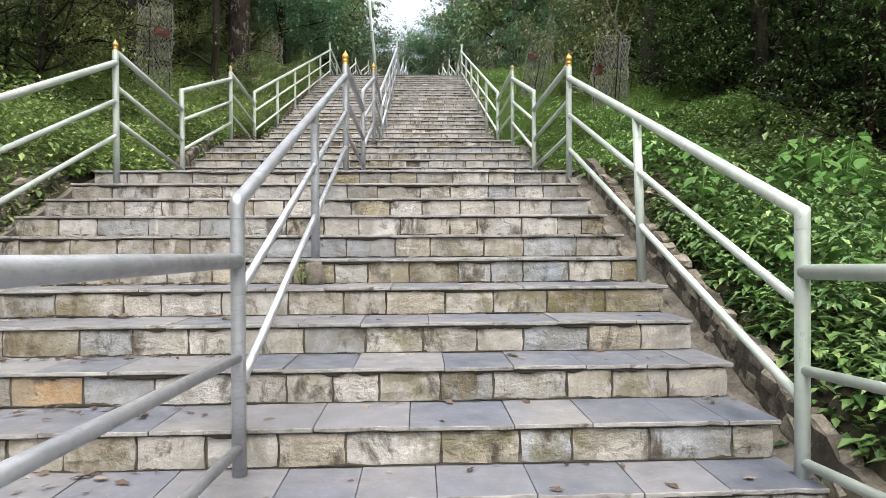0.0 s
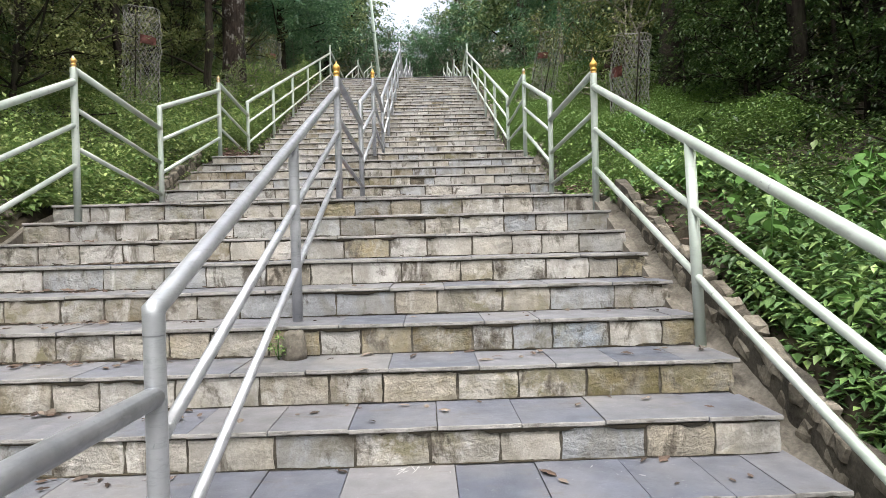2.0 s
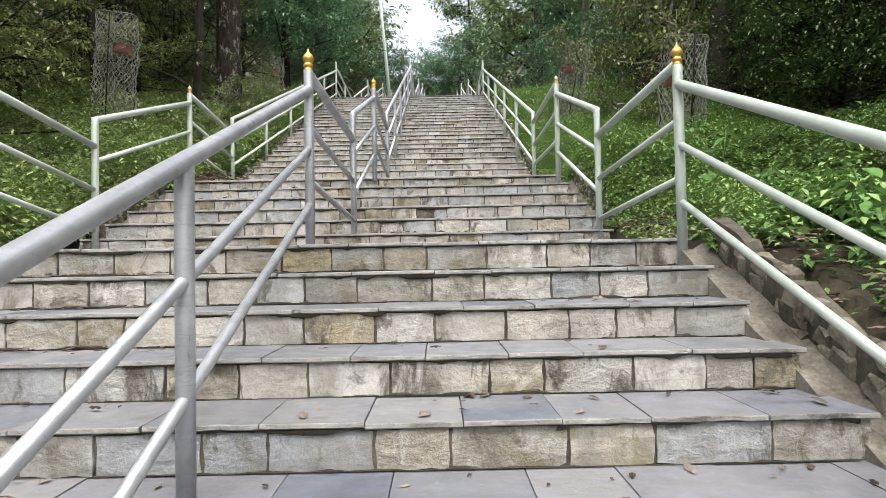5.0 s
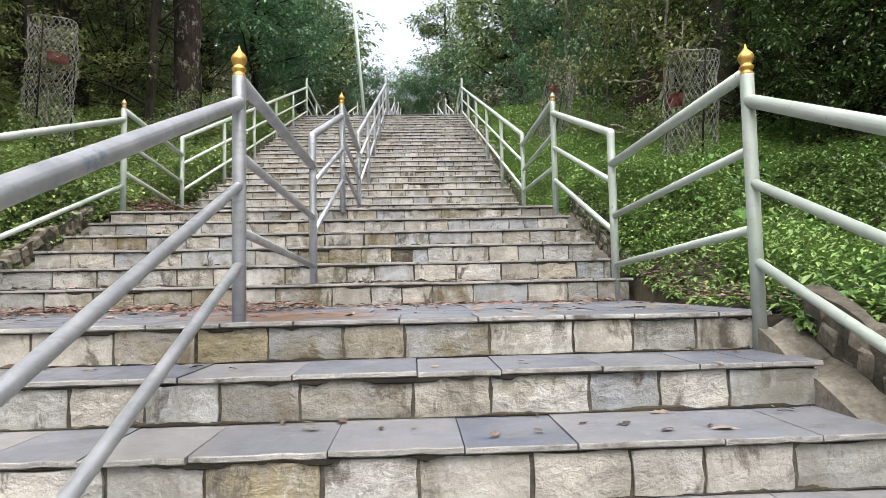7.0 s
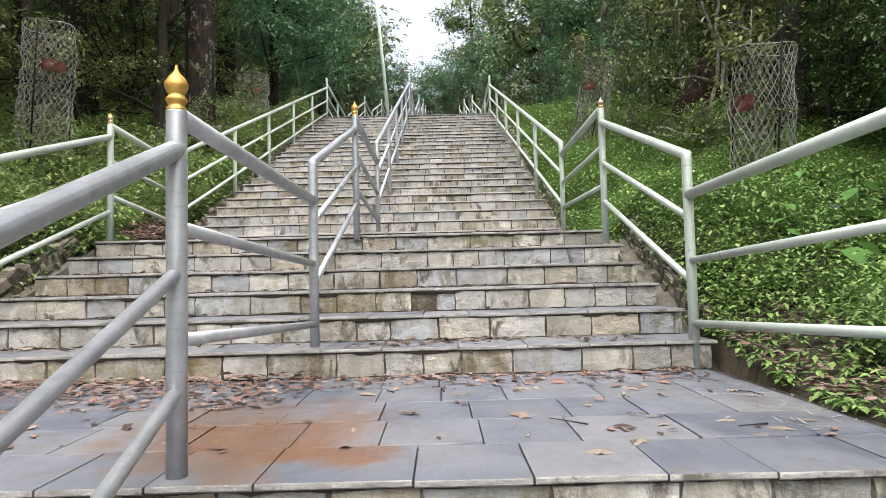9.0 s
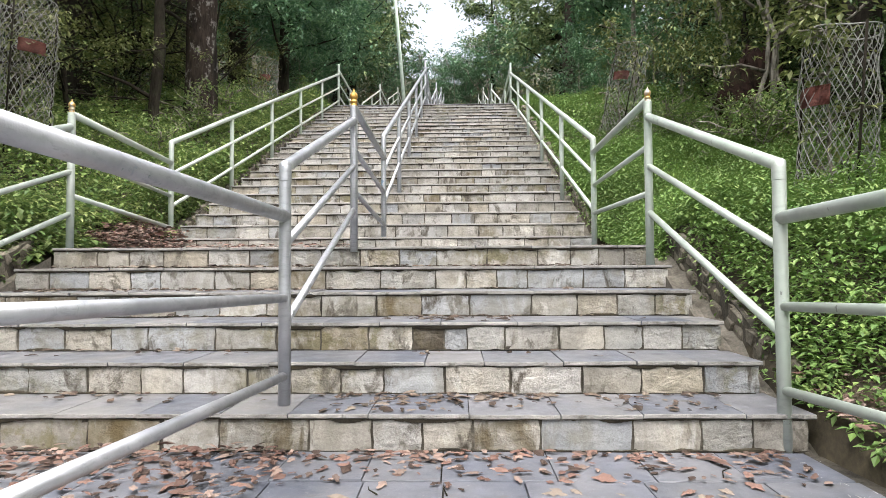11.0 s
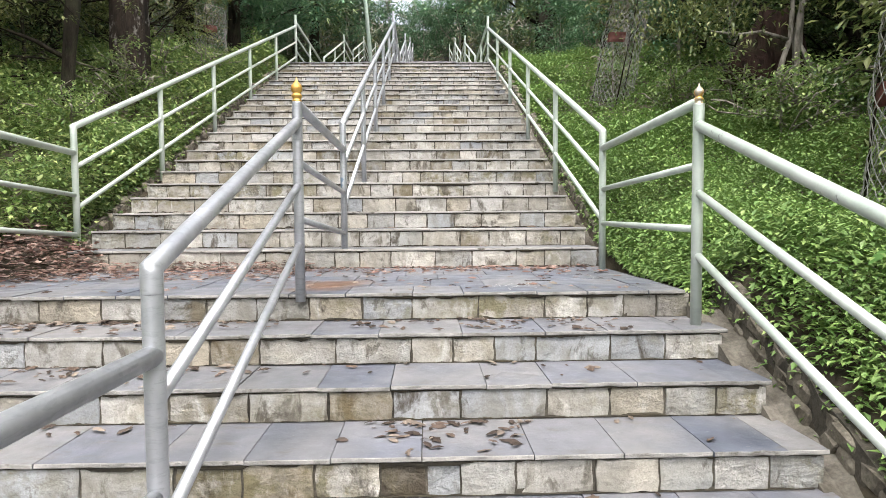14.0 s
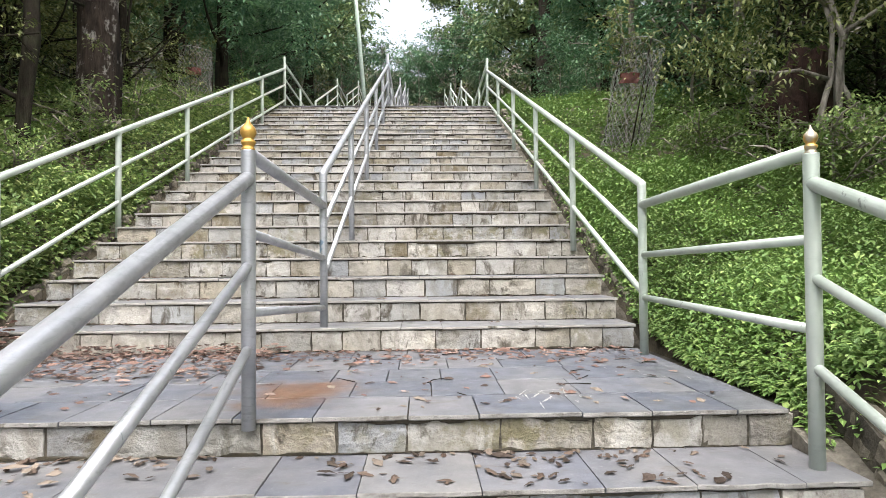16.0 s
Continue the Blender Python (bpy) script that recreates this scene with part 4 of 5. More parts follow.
def plant_tree(src, x, y, turn, size, label, group="", sink=0.1):
    z = float(ground_height(x, y)) - sink
    t = copy_thing(src, Matrix.Translation((x, y, z)) @ Matrix.Rotation(turn, 4, "Z"))
    t.scale = (size, size, size)
    return tagged(t, label, "tree", group)


FOREST = "trees of the hillside wood"


def plant_all(src, spots, label, group=FOREST):
    """The first spot takes the tree itself, the others its copies."""
    for i, (x, y, turn, size) in enumerate(spots):
        if i:
            plant_tree(src, x, y, turn, size, label, group)
        else:
            z = float(ground_height(x, y)) - 0.1
            src.matrix_basis = Matrix.Translation((x, y, z)) @ Matrix.Rotation(turn, 4, "Z") @ Matrix.Diagonal((size, size, size, 1))
            tagged(src, label, "tree", group)


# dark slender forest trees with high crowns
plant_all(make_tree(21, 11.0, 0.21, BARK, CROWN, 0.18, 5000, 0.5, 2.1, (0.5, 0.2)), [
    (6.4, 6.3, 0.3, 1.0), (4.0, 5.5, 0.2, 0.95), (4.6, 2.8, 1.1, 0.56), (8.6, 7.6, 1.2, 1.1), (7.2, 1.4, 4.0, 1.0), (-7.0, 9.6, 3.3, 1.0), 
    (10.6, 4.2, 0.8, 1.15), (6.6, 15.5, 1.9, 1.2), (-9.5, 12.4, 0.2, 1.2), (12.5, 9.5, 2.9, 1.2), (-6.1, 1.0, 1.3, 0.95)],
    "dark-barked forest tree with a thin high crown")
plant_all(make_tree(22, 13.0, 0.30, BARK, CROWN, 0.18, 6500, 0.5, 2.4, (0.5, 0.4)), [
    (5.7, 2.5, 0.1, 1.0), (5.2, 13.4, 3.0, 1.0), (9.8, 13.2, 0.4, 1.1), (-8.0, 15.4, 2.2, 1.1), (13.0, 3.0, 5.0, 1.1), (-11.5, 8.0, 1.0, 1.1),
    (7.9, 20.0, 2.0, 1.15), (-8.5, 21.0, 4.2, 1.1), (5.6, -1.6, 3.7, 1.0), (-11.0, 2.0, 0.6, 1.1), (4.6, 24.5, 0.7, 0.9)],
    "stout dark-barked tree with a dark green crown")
plant_all(make_tree(23, 12.0, 0.27, BARK_PATCHY, CROWN_OLIVE, 0.12, 7000, 0.38, 2.8, (-0.4, 0.0)), [
    (-4.85, 9.6, 0.5, 1.0), (6.4, 11.2, 2.7, 0.9)],
    "thick old tree with pale flaking bark patches")
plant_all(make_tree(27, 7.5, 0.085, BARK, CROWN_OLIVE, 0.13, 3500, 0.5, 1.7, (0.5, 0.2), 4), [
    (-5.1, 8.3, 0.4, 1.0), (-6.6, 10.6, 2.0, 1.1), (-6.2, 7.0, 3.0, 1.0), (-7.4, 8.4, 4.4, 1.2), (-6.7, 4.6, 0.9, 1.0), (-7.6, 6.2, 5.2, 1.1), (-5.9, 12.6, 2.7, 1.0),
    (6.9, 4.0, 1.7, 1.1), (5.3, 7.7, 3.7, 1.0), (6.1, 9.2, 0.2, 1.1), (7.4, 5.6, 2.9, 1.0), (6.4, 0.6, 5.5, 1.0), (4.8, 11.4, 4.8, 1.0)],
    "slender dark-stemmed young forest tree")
plant_all(make_tree(29, 10.0, 0.30, BARK_RED, CROWN_OLIVE, 0.13, 5000, 0.45, 2.4, (1.6, 0.3), 2), [(4.85, 0.85, 0.0, 1.0)],
    "stout leaning tree with ridged reddish-brown bark", "")
# glossy dense broadleaf trees beside the upper flight
plant_all(make_tree(24, 8.5, 0.20, BARK, CROWN_BLUE, 0.20, 10500, 0.22, 3.0, (0.3, 0.0)), [
    (-5.2, 15.6, 0.0, 0.85), (-5.9, 19.2, 2.2, 1.0), (-5.4, 24.5, 4.0, 1.0), (-8.2, 27.0, 1.0, 1.3), (5.4, 19.2, 3.0, 0.85)],
    "dense broadleaf tree with glossy dark green leaves")
# far trees closing the view above the stairs; unseen ones behind block sky light
plant_all(make_tree(25, 10.0, 0.24, BARK, CROWN, 0.36, 5200, 0.2, 3.6), [
    (5.3, 30.0, 0.0, 1.0), (-6.5, 34.0, 1.4, 1.15), (2.4, 42.0, 2.0, 0.9), (-5.6, 43.0, 0.4, 0.85), (7.0, 38.0, 3.0, 1.2), (4.2, 46.0, 4.0, 1.0),
    (-9.0, 42.0, 5.0, 1.3), (11.0, 28.0, 1.0, 1.3), (-12.0, 30.0, 2.0, 1.3), (-7.6, 50.0, 3.1, 0.9), (13.0, 20.0, 4.4, 1.3), (-13.5, 19.0, 0.9, 1.3),
    # spots from y = -9 back: unseen trees added to cut the open sky
    (16.0, 12.0, 2.5, 1.3), (-15.5, 10.0, 4.1, 1.3), (17.0, 3.0, 1.3, 1.3), (-15.0, 1.0, 3.6, 1.3), (9.0, -4.0, 1.9, 1.1), (-8.0, -3.5, 0.2, 1.05), (14.0, -3.0, 2.6, 1.2), (20.0, 8.0, 0.7, 1.5), (19.0, 16.0, 3.7, 1.5), (18.0, 24.0, 1.7, 1.5), (-19.0, 6.0, 2.7, 1.5), (-18.5, 15.0, 4.7, 1.5), (-18.0, 24.0, 0.3, 1.5), (12.0, 36.0, 2.2, 1.4), (-14.0, 37.0, 3.2, 1.4), (10.5, 16.5, 5.1, 1.1), (-10.8, 17.0, 1.1, 1.1), (9.6, 23.0, 0.6, 1.1), (8.0, -9.0, 2.0, 1.2), (-9.5, -9.0, 0.5, 1.2), (7.0, -15.0, 1.0, 1.3), (-8.5, -15.0, 3.0, 1.3), (5.0, -22.0, 4.0, 1.4), (-6.5, -22.0, 5.0, 1.4), (13.0, -12.0, 1.5, 1.3), (-14.0, -12.0, 2.5, 1.3), (0.0, -32.0, 2.2, 1.4)],
    "broad leafy tree of the wood, dark green crown")
# the pale twisted tree on the bank
def make_twisted_tree(x, y):
    """Three crooked pale stems from one root, leaves in sprays above."""
    g = np.random.default_rng(26)
    z = float(ground_height(x, y))
    top = new("tree")
    top.matrix_basis = Matrix.Translation((x, y, z))
    tagged(top, "crooked pale-barked tree with three twisted stems", "tree")
    bm = bmesh.new()
    stems = [[(0, 0, -0.2), (-0.08, 0.02, 0.25), (-0.20, 0, 0.5), (-0.17, -0.03, 0.72), (-0.08, 0, 0.95), (-0.02, 0.05, 1.5), (-0.25, 0.1, 2.3)],
             [(0.03, 0, -0.2), (0.05, 0.05, 0.4), (0.0, 0.02, 0.95), (0.06, 0, 1.35), (-0.06, 0.02, 1.75), (0.12, 0.1, 2.6), (0.3, 0.2, 3.4)],
             [(0.10, 0.02, -0.2), (0.22, 0, 0.3), (0.21, 0.03, 0.6), (0.06, 0.04, 0.88), (0.12, 0.1, 1.3), (0.5, 0.2, 2.2)]]
    arms = [[(-0.10, 0, 0.92), (-0.45, -0.05, 1.0), (-0.72, -0.08, 0.96), (-1.05, -0.1, 0.99)], [(0.05, 0, 1.4), (0.5, 0.0, 1.7), (1.0, 0.1, 1.75)],
            [(-0.05, 0.05, 1.7), (-0.6, -0.1, 2.0), (-1.1, -0.2, 1.9)], [(0.1, 0.1, 2.4), (0.7, 0.0, 2.7), (1.2, -0.1, 2.6)]]
    for s in stems:
        tube(bm, s, 0.045, 9, 0.018, 0.8)
    for a in arms:
        tube(bm, a, 0.026, 7, 0.008, 0.3)
    part("trunk", bm, BARK_PALE, top)
    c = np.array([p for s in stems for p in s[5:]] + [p for a in arms[1:] for p in a[1:]] + [arms[0][-1], (-0.9, 0.4, 1.5), (-1.3, 0.3, 1.3), (0.9, -0.2, 2.2), (-0.5, -0.2, 2.5)])
    n = 5200
    k = g.integers(0, len(c), n)
    P = c[k] + g.normal(size=(n, 3)) * (0.3, 0.3, 0.16)
    L = 0.075 * (0.6 + 0.8 * g.random(n))
    v, f = leaf_arrays(P, g.random(n) * 2 * math.pi, g.normal(0.5, 0.45, n), L, L * 0.4, False)
    ob = new("crown", raw_mesh("crown", v, f, CROWN_OLIVE))
    ob.parent = top


make_twisted_tree(3.95, 7.1)
plant_all(make_tree(26, 4.6, 0.075, BARK_PALE, CROWN, 0.085, 3600, 0.5, 1.8, (0.4, -0.4)), [
    (4.9, 10.2, 3.9, 1.0), (3.7, 12.2, 5.0, 0.9), (5.6, 4.2, 1.4, 0.8)],
    "thin pale-barked twisted young tree")


def make_stump(x, y):
    """A broken-off reddish stem behind the pale tree."""
    z = float(ground_height(x, y))
    bm = bmesh.new()
    tube(bm, [(x, y, z - 0.3), (x - 0.06, y, z + 0.15), (x - 0.03, y + 0.05, z + 0.4), (x - 0.02, y + 0.05, z + 0.65), (x + 0.05, y + 0.1, z + 0.85), (x + 0.08, y + 0.1, z + 1.0)], 0.42, 20, 0.22, 1.4)
    for v in bm.verts:
        if v.co.z > z + 0.9:
            v.co.z += rnd.uniform(-0.22, 0.2)
    for k in range(16):
        t = rnd.uniform(0, 6.28)
        pts = []
        for j in range(6):
            t += rnd.uniform(-0.22, 0.22)
            q = 0.46 - 0.045 * j + rnd.uniform(-0.02, 0.03)
            pts.append((x + q * math.cos(t), y + 0.04 + q * math.sin(t), z - 0.1 + 0.22 * j))
        tube(bm, pts, rnd.uniform(0.03, 0.055), 6, 0.015, 0.8)
    tagged(part("tree_stump", bm, BARK_RED), "broken reddish old stump among the shrubs", "tree stump")


make_stump(4.1, 7.75)

# ---- shrubs below the trees ----
SHRUBS = "shrubs under the trees"


def plant_shrubs(src, spots, label):
    for i, (x, y, turn, size) in enumerate(spots):
        m = Matrix.Translation((x, y, float(ground_height(x, y)) - 0.1)) @ Matrix.Rotation(turn, 4, "Z")
        ob = copy_thing(src, m) if i else src
        ob.matrix_basis = m @ Matrix.Diagonal((size, size, size, 1))
        ob.name = "shrub"
        tagged(ob, label, "shrub", SHRUBS)


def ring_spots(seed, count, x0, x1, y0, y1, s0, s1):
    r = random.Random(seed)
    return [(r.uniform(x0, x1), y0 + (y1 - y0) * (i + r.random()) / count, r.uniform(0, 6.28), r.uniform(s0, s1)) for i in range(count)]


plant_shrubs(make_tree(31, 2.6, 0.035, BARK, PAINTED_SHADE_LEAF, 0.085, 4200, 0.12, 1.5), [(3.9, 4.7, 0.6, 0.7), (4.5, 5.2, 2.6, 0.9), (4.2, 3.1, 4.4, 0.75), (4.8, 1.9, 5.4, 0.95), (5.2, 3.0, 1.1, 1.1), (4.4, 8.8, 1.4, 1.2), (4.3, 8.5, 0.9, 0.9), (5.0, 7.9, 3.9, 0.85), (5.3, 6.2, 2.2, 0.9), (4.4, 0.6, 0.4, 0.75), (4.3, 3.6, 3.8, 0.8), (5.0, 4.3, 4.8, 1.1), (6.4, 2.0, 0.8, 1.3), (6.6, 3.6, 1.9, 1.4)] + [s for s in ring_spots(1, 11, 4.4, 6.8, -2.5, 13, 0.7, 1.15) if not (s[0] < 5.9 and 4.5 < s[1] < 9.5)] + ring_spots(2, 7, -8.6, -6.0, 0, 14, 0.8, 1.15), "leafy green shrub under the trees, shade painted into its leaves")
plant_shrubs(make_tree(34, 0.9, 0.02, BARK_PALE, HERB_LEFT, 0.07, 1600, 0.15, 0.75), [(3.3, 6.3, 0.2, 0.9), (3.8, 6.5, 1.2, 1.0), (4.3, 6.6, 2.2, 0.9), (3.5, 7.4, 3.2, 0.9), (-4.3, 11.2, 4.2, 0.9), (-4.6, 8.9, 5.2, 1.0), (-4.5, 7.4, 0.8, 0.8), (3.0, 8.2, 1.8, 0.8), (-4.7, 10.3, 2.8, 1.0)], "low yellow-green bush on the bank")
plant_shrubs(make_tree(32, 3.2, 0.04, BARK, CROWN_OLIVE, 0.10, 4000, 0.1, 1.8), ring_spots(3, 9, 6.2, 10, -3, 16, 0.9, 1.5) + ring_spots(4, 8, -12, -7.5, -1, 17, 0.9, 1.5), "olive green shrub under the trees")
plant_shrubs(make_tree(35, 3.4, 0.045, BARK, CROWN_OLIVE, 0.08, 4600, 0.25, 1.6, (0.4, 0.0), 5), [(-6.0, 3.4, 0.4, 1.0), (-6.6, 5.6, 2.4, 1.05), (-6.1, 7.9, 4.1, 1.0), (-6.5, 10.0, 5.3, 1.1), (-5.6, 11.6, 1.2, 0.95), (-7.3, 2.0, 3.2, 1.1)], "light olive small-leaved shrub with bare lower branches")
plant_shrubs(make_tree(33, 2.4, 0.03, BARK_PALE, CROWN_BLUE, 0.11, 3200, 0.1, 1.3), ring_spots(5, 6, 3.4, 4.6, 9.5, 20, 0.6, 1.0) + ring_spots(6, 4, -5.8, -4.8, 15.5, 22, 0.7, 1.0) + ring_spots(7, 4, -14, -7, 24, 40, 1.2, 2.0) + [(-5.0, 37.0, 0.3, 2.1), (-2.6, 39.0, 1.3, 1.7), (-0.4, 38.0, 2.3, 1.6), (1.8, 37.0, 3.3, 1.9), (3.9, 38.5, 4.3, 2.2), (6.0, 36.5, 5.3, 2.1), (8.2, 39.0, 0.8, 2.3), (-7.4, 38.0, 1.8, 2.3), (0.8, 43.0, 2.9, 1.9), (-1.8, 44.0, 3.9, 1.7), (-0.6, 42.0, 1.9, 1.7), (0.4, 40.0, 0.9, 1.5), (3.0, 34.5, 5.0, 1.3), (-4.6, 33.0, 0.5, 1.4)], "glossy broadleaf shrub beside the upper stairs")

# ---- saplings inside the guards ----
for i, (x, y, s) in enumerate(((-5.38, 5.92, 1.0), (2.67, 3.9, 0.95), (2.53, 9.4, 1.0), (-4.9, 13.3, 0.7))):
    m = Matrix.Translation((x, y, float(ground_height(x, y)) - 0.05))
    young = make_tree(40, 2.0, 0.018, BARK_PALE, CROWN_OLIVE, 0.10, 650, 0.15, 0.42) if i == 0 else copy_thing(young, m)
    young.matrix_basis = m @ Matrix.Rotation(1.7 * i, 4, "Z") @ Matrix.Diagonal((s, s, s, 1))
    young.name = "sapling"
    tagged(young, "thin sapling growing inside a wire guard", "sapling", "saplings inside the guards")

# ---- low plants of the banks ----


def herb_cover(name, material, n, sampler, label, size=(0.05, 0.10), height=0.34, seed=1, rich=False):
    """Small leaves in tiers above the soil, in drifts of uneven height."""
    g = np.random.default_rng(seed)
    # stems, each with a whorl of leaves
    whorl = 8
    sx, sy = sampler(g, n // whorl)
    stem = np.repeat(np.arange(n // whorl), whorl)
    n = len(stem)
    yaw = np.tile(np.arange(whorl) * 2.4, n // whorl) + g.normal(0, 0.35, n) + (g.random(n // whorl) * 6.28)[stem]
    reach = (size[0] + size[1]) * 0.28 * g.random(n)
    x, y = sx[stem] + np.cos(yaw) * reach, sy[stem] + np.sin(yaw) * reach
    tall = (0.55 + 0.75 * g.random(n // whorl) ** 1.5)[stem]
    lot = g.random(n // whorl)[stem]
    tier = np.tile(np.arange(whorl) / whorl, n // whorl)
    beside = np.maximum(x - EDGE_RIGHT, EDGE_LEFT - x)
    on_landing = ((y > -0.2) & (y < 1.9)) | ((y > 3.4) & (y < 5.5)) | (y > 13.0)
    keep = (beside > 0.14) | on_landing | (g.random(n) < 0.05)
    keep &= ~((x > -3.68) & (x < -3.2) & (y > 4.25) & (y < 5.35))
    keep &= ~((x > 2.5 + 0.5 * np.sin(2.3 * y)) & (x < 7) & (y < 1.5) & (name == "ground_cover") & (lot < 0.75))
    keep &= ~((x > 1.1) & (x < 1.62 + 0.15 * np.sin(5 * y)) & (y > -1.4) & (y < 1.75) & (lot < 0.8))
    x, y, yaw, tall, tier = x[keep], y[keep], yaw[keep], tall[keep], tier[keep]
    n = len(x)
    z = ground_height(x, y)
    drift = 0.5 + 0.5 * np.sin(2.1 * x + 1.3 * np.sin(1.7 * y)) * np.cos(1.9 * y + 0.7 * x)
    fine = 0.5 + 0.5 * np.sin(7.3 * x + 2.0 * np.sin(5 * y)) * np.cos(6.1 * y)
    top = height * (0.22 + 0.55 * drift + 0.5 * fine * (0.35 + 0.65 * drift))
    h = top * tall * (1 - tier ** 1.5 * 0.8)
    L = size[0] + (size[1] - size[0]) * g.random(n) ** 1.6
    edge = np.clip((np.maximum(x - EDGE_RIGHT, EDGE_LEFT - x) - 0.08) / 0.3, 0.15, 1)
    P = np.stack([x, y, z + h * edge + np.where(edge < 0.5, 0.03, 0.0)], -1)
    v, f = leaf_arrays(P, yaw, g.normal(0.30, 0.3, n), L, L * g.uniform(0.40, 0.60, n), rich)
    ob = new(name, raw_mesh(name, v, f, material))
    tagged(ob, label, "plants", kind="stuff")


def strip(x_near, x_far, y0, y1, power=1.5):
    def sample(g, n):
        k = g.random(n) ** power
        return x_near + (x_far - x_near) * k, g.uniform(y0, y1, n)
    return sample


herb_cover("ground_cover", HERB_LOW, 60000, strip(1.14, 4.0, -5.5, 0.2, 1.3), "leafy green herbs covering the lower bank", (0.04, 0.095), 0.36, 1, True)
herb_cover("ground_cover", HERB, 205000, strip(1.16, 4.2, -0.6, 8, 1.25), "low bright green small-leaved herbs covering the bank", (0.026, 0.060), 0.34, 11)
herb_cover("ground_cover", HERB, 60000, strip(1.16, 6.0, 7, 18), "low green herbs beside the upper flight", (0.045, 0.10), 0.34, 2)
herb_cover("ground_cover", HERB_LEFT, 120000, strip(-3.36, -7.5, -5.0, 8), "dense yellow-green herbs covering the raised bank", (0.04, 0.10), 0.62, 3)
herb_cover("ground_cover", HERB_LEFT, 56000, strip(-3.38, -7.5, 7, 19), "yellow-green herbs beside the long flight", (0.05, 0.115), 0.55, 4)
# undergrowth below the trees, darkened by leaf colour to stand for tree shade
herb_cover("undergrowth", PAINTED_SHADE_LEAF, 11000, strip(2.3, 6.5, -6, 3, 1.0), "undergrowth along the edge of the wood, shade put into its colour", (0.06, 0.15), 0.4, 10)
herb_cover("undergrowth", PAINTED_SHADE_LEAF, 10000, strip(4.6, 14, -6, 22, 1.0), "undergrowth on the forest floor, shade put into its colour", (0.10, 0.2), 0.5, 5)
herb_cover("undergrowth", PAINTED_SHADE_LEAF, 12000, strip(-6.5, -16, -6, 22, 1.0), "undergrowth below the trees, shade put into its colour", (0.10, 0.2), 0.5, 6)
herb_cover("undergrowth", PAINTED_SHADE_LEAF, 9000, strip(1.3, 9, 17, 36, 1.0), "undergrowth beside the topmost flight, shade put into its colour", (0.12, 0.25), 0.6, 8)
herb_cover("undergrowth", PAINTED_SHADE_LEAF, 9000, strip(-3.5, -11, 18, 36, 1.0), "undergrowth by the topmost flight, shade put into its colour", (0.12, 0.25), 0.6, 9)
herb_cover("undergrowth", CROWN_OLIVE, 12000, strip(-14, 14, 34.5, 60, 1.0), "dark undergrowth at the head of the stairs", (0.15, 0.3), 1.0, 7)


def make_broad_herb(seed, leaves, size, height):
    rr = random.Random(seed)
    top = new("broadleaf_herb")
    bm = bmesh.new()
    tube(bm, [(0, 0, -0.1), (rr.uniform(-0.03, 0.03), 0, height * 0.5), (rr.uniform(-0.05, 0.05), rr.uniform(-0.05, 0.05), height)], 0.006, 5, 0.003)
    part("stem", bm, BROAD, top)
    for i in range(leaves):
        k = 0.35 + 0.65 * (i + 1) / leaves
        a, tilt, L = i * 2.4 + rr.uniform(-0.3, 0.3), rr.uniform(0.05, 0.6), size * rr.uniform(0.7, 1.15)
        bm = bmesh.new()
        n, rows = 6, []
        for j in range(n + 1):
            t = j / n
            w = L * 0.33 * math.sin(math.pi * min(1, t * 0.94 + 0.03)) ** 0.8 * (1.15 - 0.45 * t)
            zz = -0.22 * L * t * t + rr.uniform(-0.004, 0.004)
            rows.append([bm.verts.new((L * t + 0.03, s * w, zz + (0.10 * w if s else -0.02 * L))) for s in (-1, 0, 1)])
        for u, v in zip(rows, rows[1:]):
            for s in (0, 1):
                bm.faces.new((u[s], u[s + 1], v[s + 1], v[s]))
        bm.transform(Matrix.Translation((0, 0, height * k)) @ Matrix.Rotation(a, 4, "Z") @ Matrix.Rotation(tilt, 4, "Y"))
        part("leaf", bm, BROAD, top)
    return top


def plant_herbs():
    rr = random.Random(5)
    kinds = [make_broad_herb(1, 7, 0.14, 0.40), make_broad_herb(2, 9, 0.11, 0.36), make_broad_herb(3, 6, 0.17, 0.34)]
    spots = [(rr.uniform(1.5, 3.6), rr.uniform(-4.6, -0.3)) for _ in range(84)] + [(rr.uniform(1.5, 2.6), rr.uniform(0.3, 3.2)) for _ in range(8)] + [(rr.uniform(-4.4, -3.6), rr.uniform(0.3, 6.0)) for _ in range(9)]
    spots = [s for s in spots if not (s[0] < 0 and 3.7 < s[1] < 5.7)]
    for i, (x, y) in enumerate(spots):
        src = kinds[i % 3]
        m = Matrix.Translation((x, y, float(ground_height(x, y)) - 0.02)) @ Matrix.Rotation(rr.uniform(0, 6.28), 4, "Z")
        s = rr.uniform(0.7, 1.15)
        ob = src if i < 3 else copy_thing(src, m)
        ob.matrix_basis = m @ Matrix.Diagonal((s, s, s, 1))
        tagged(ob, "broad-leaved green herb on the bank", "plant", "broad-leaved herbs on the banks")


plant_herbs()

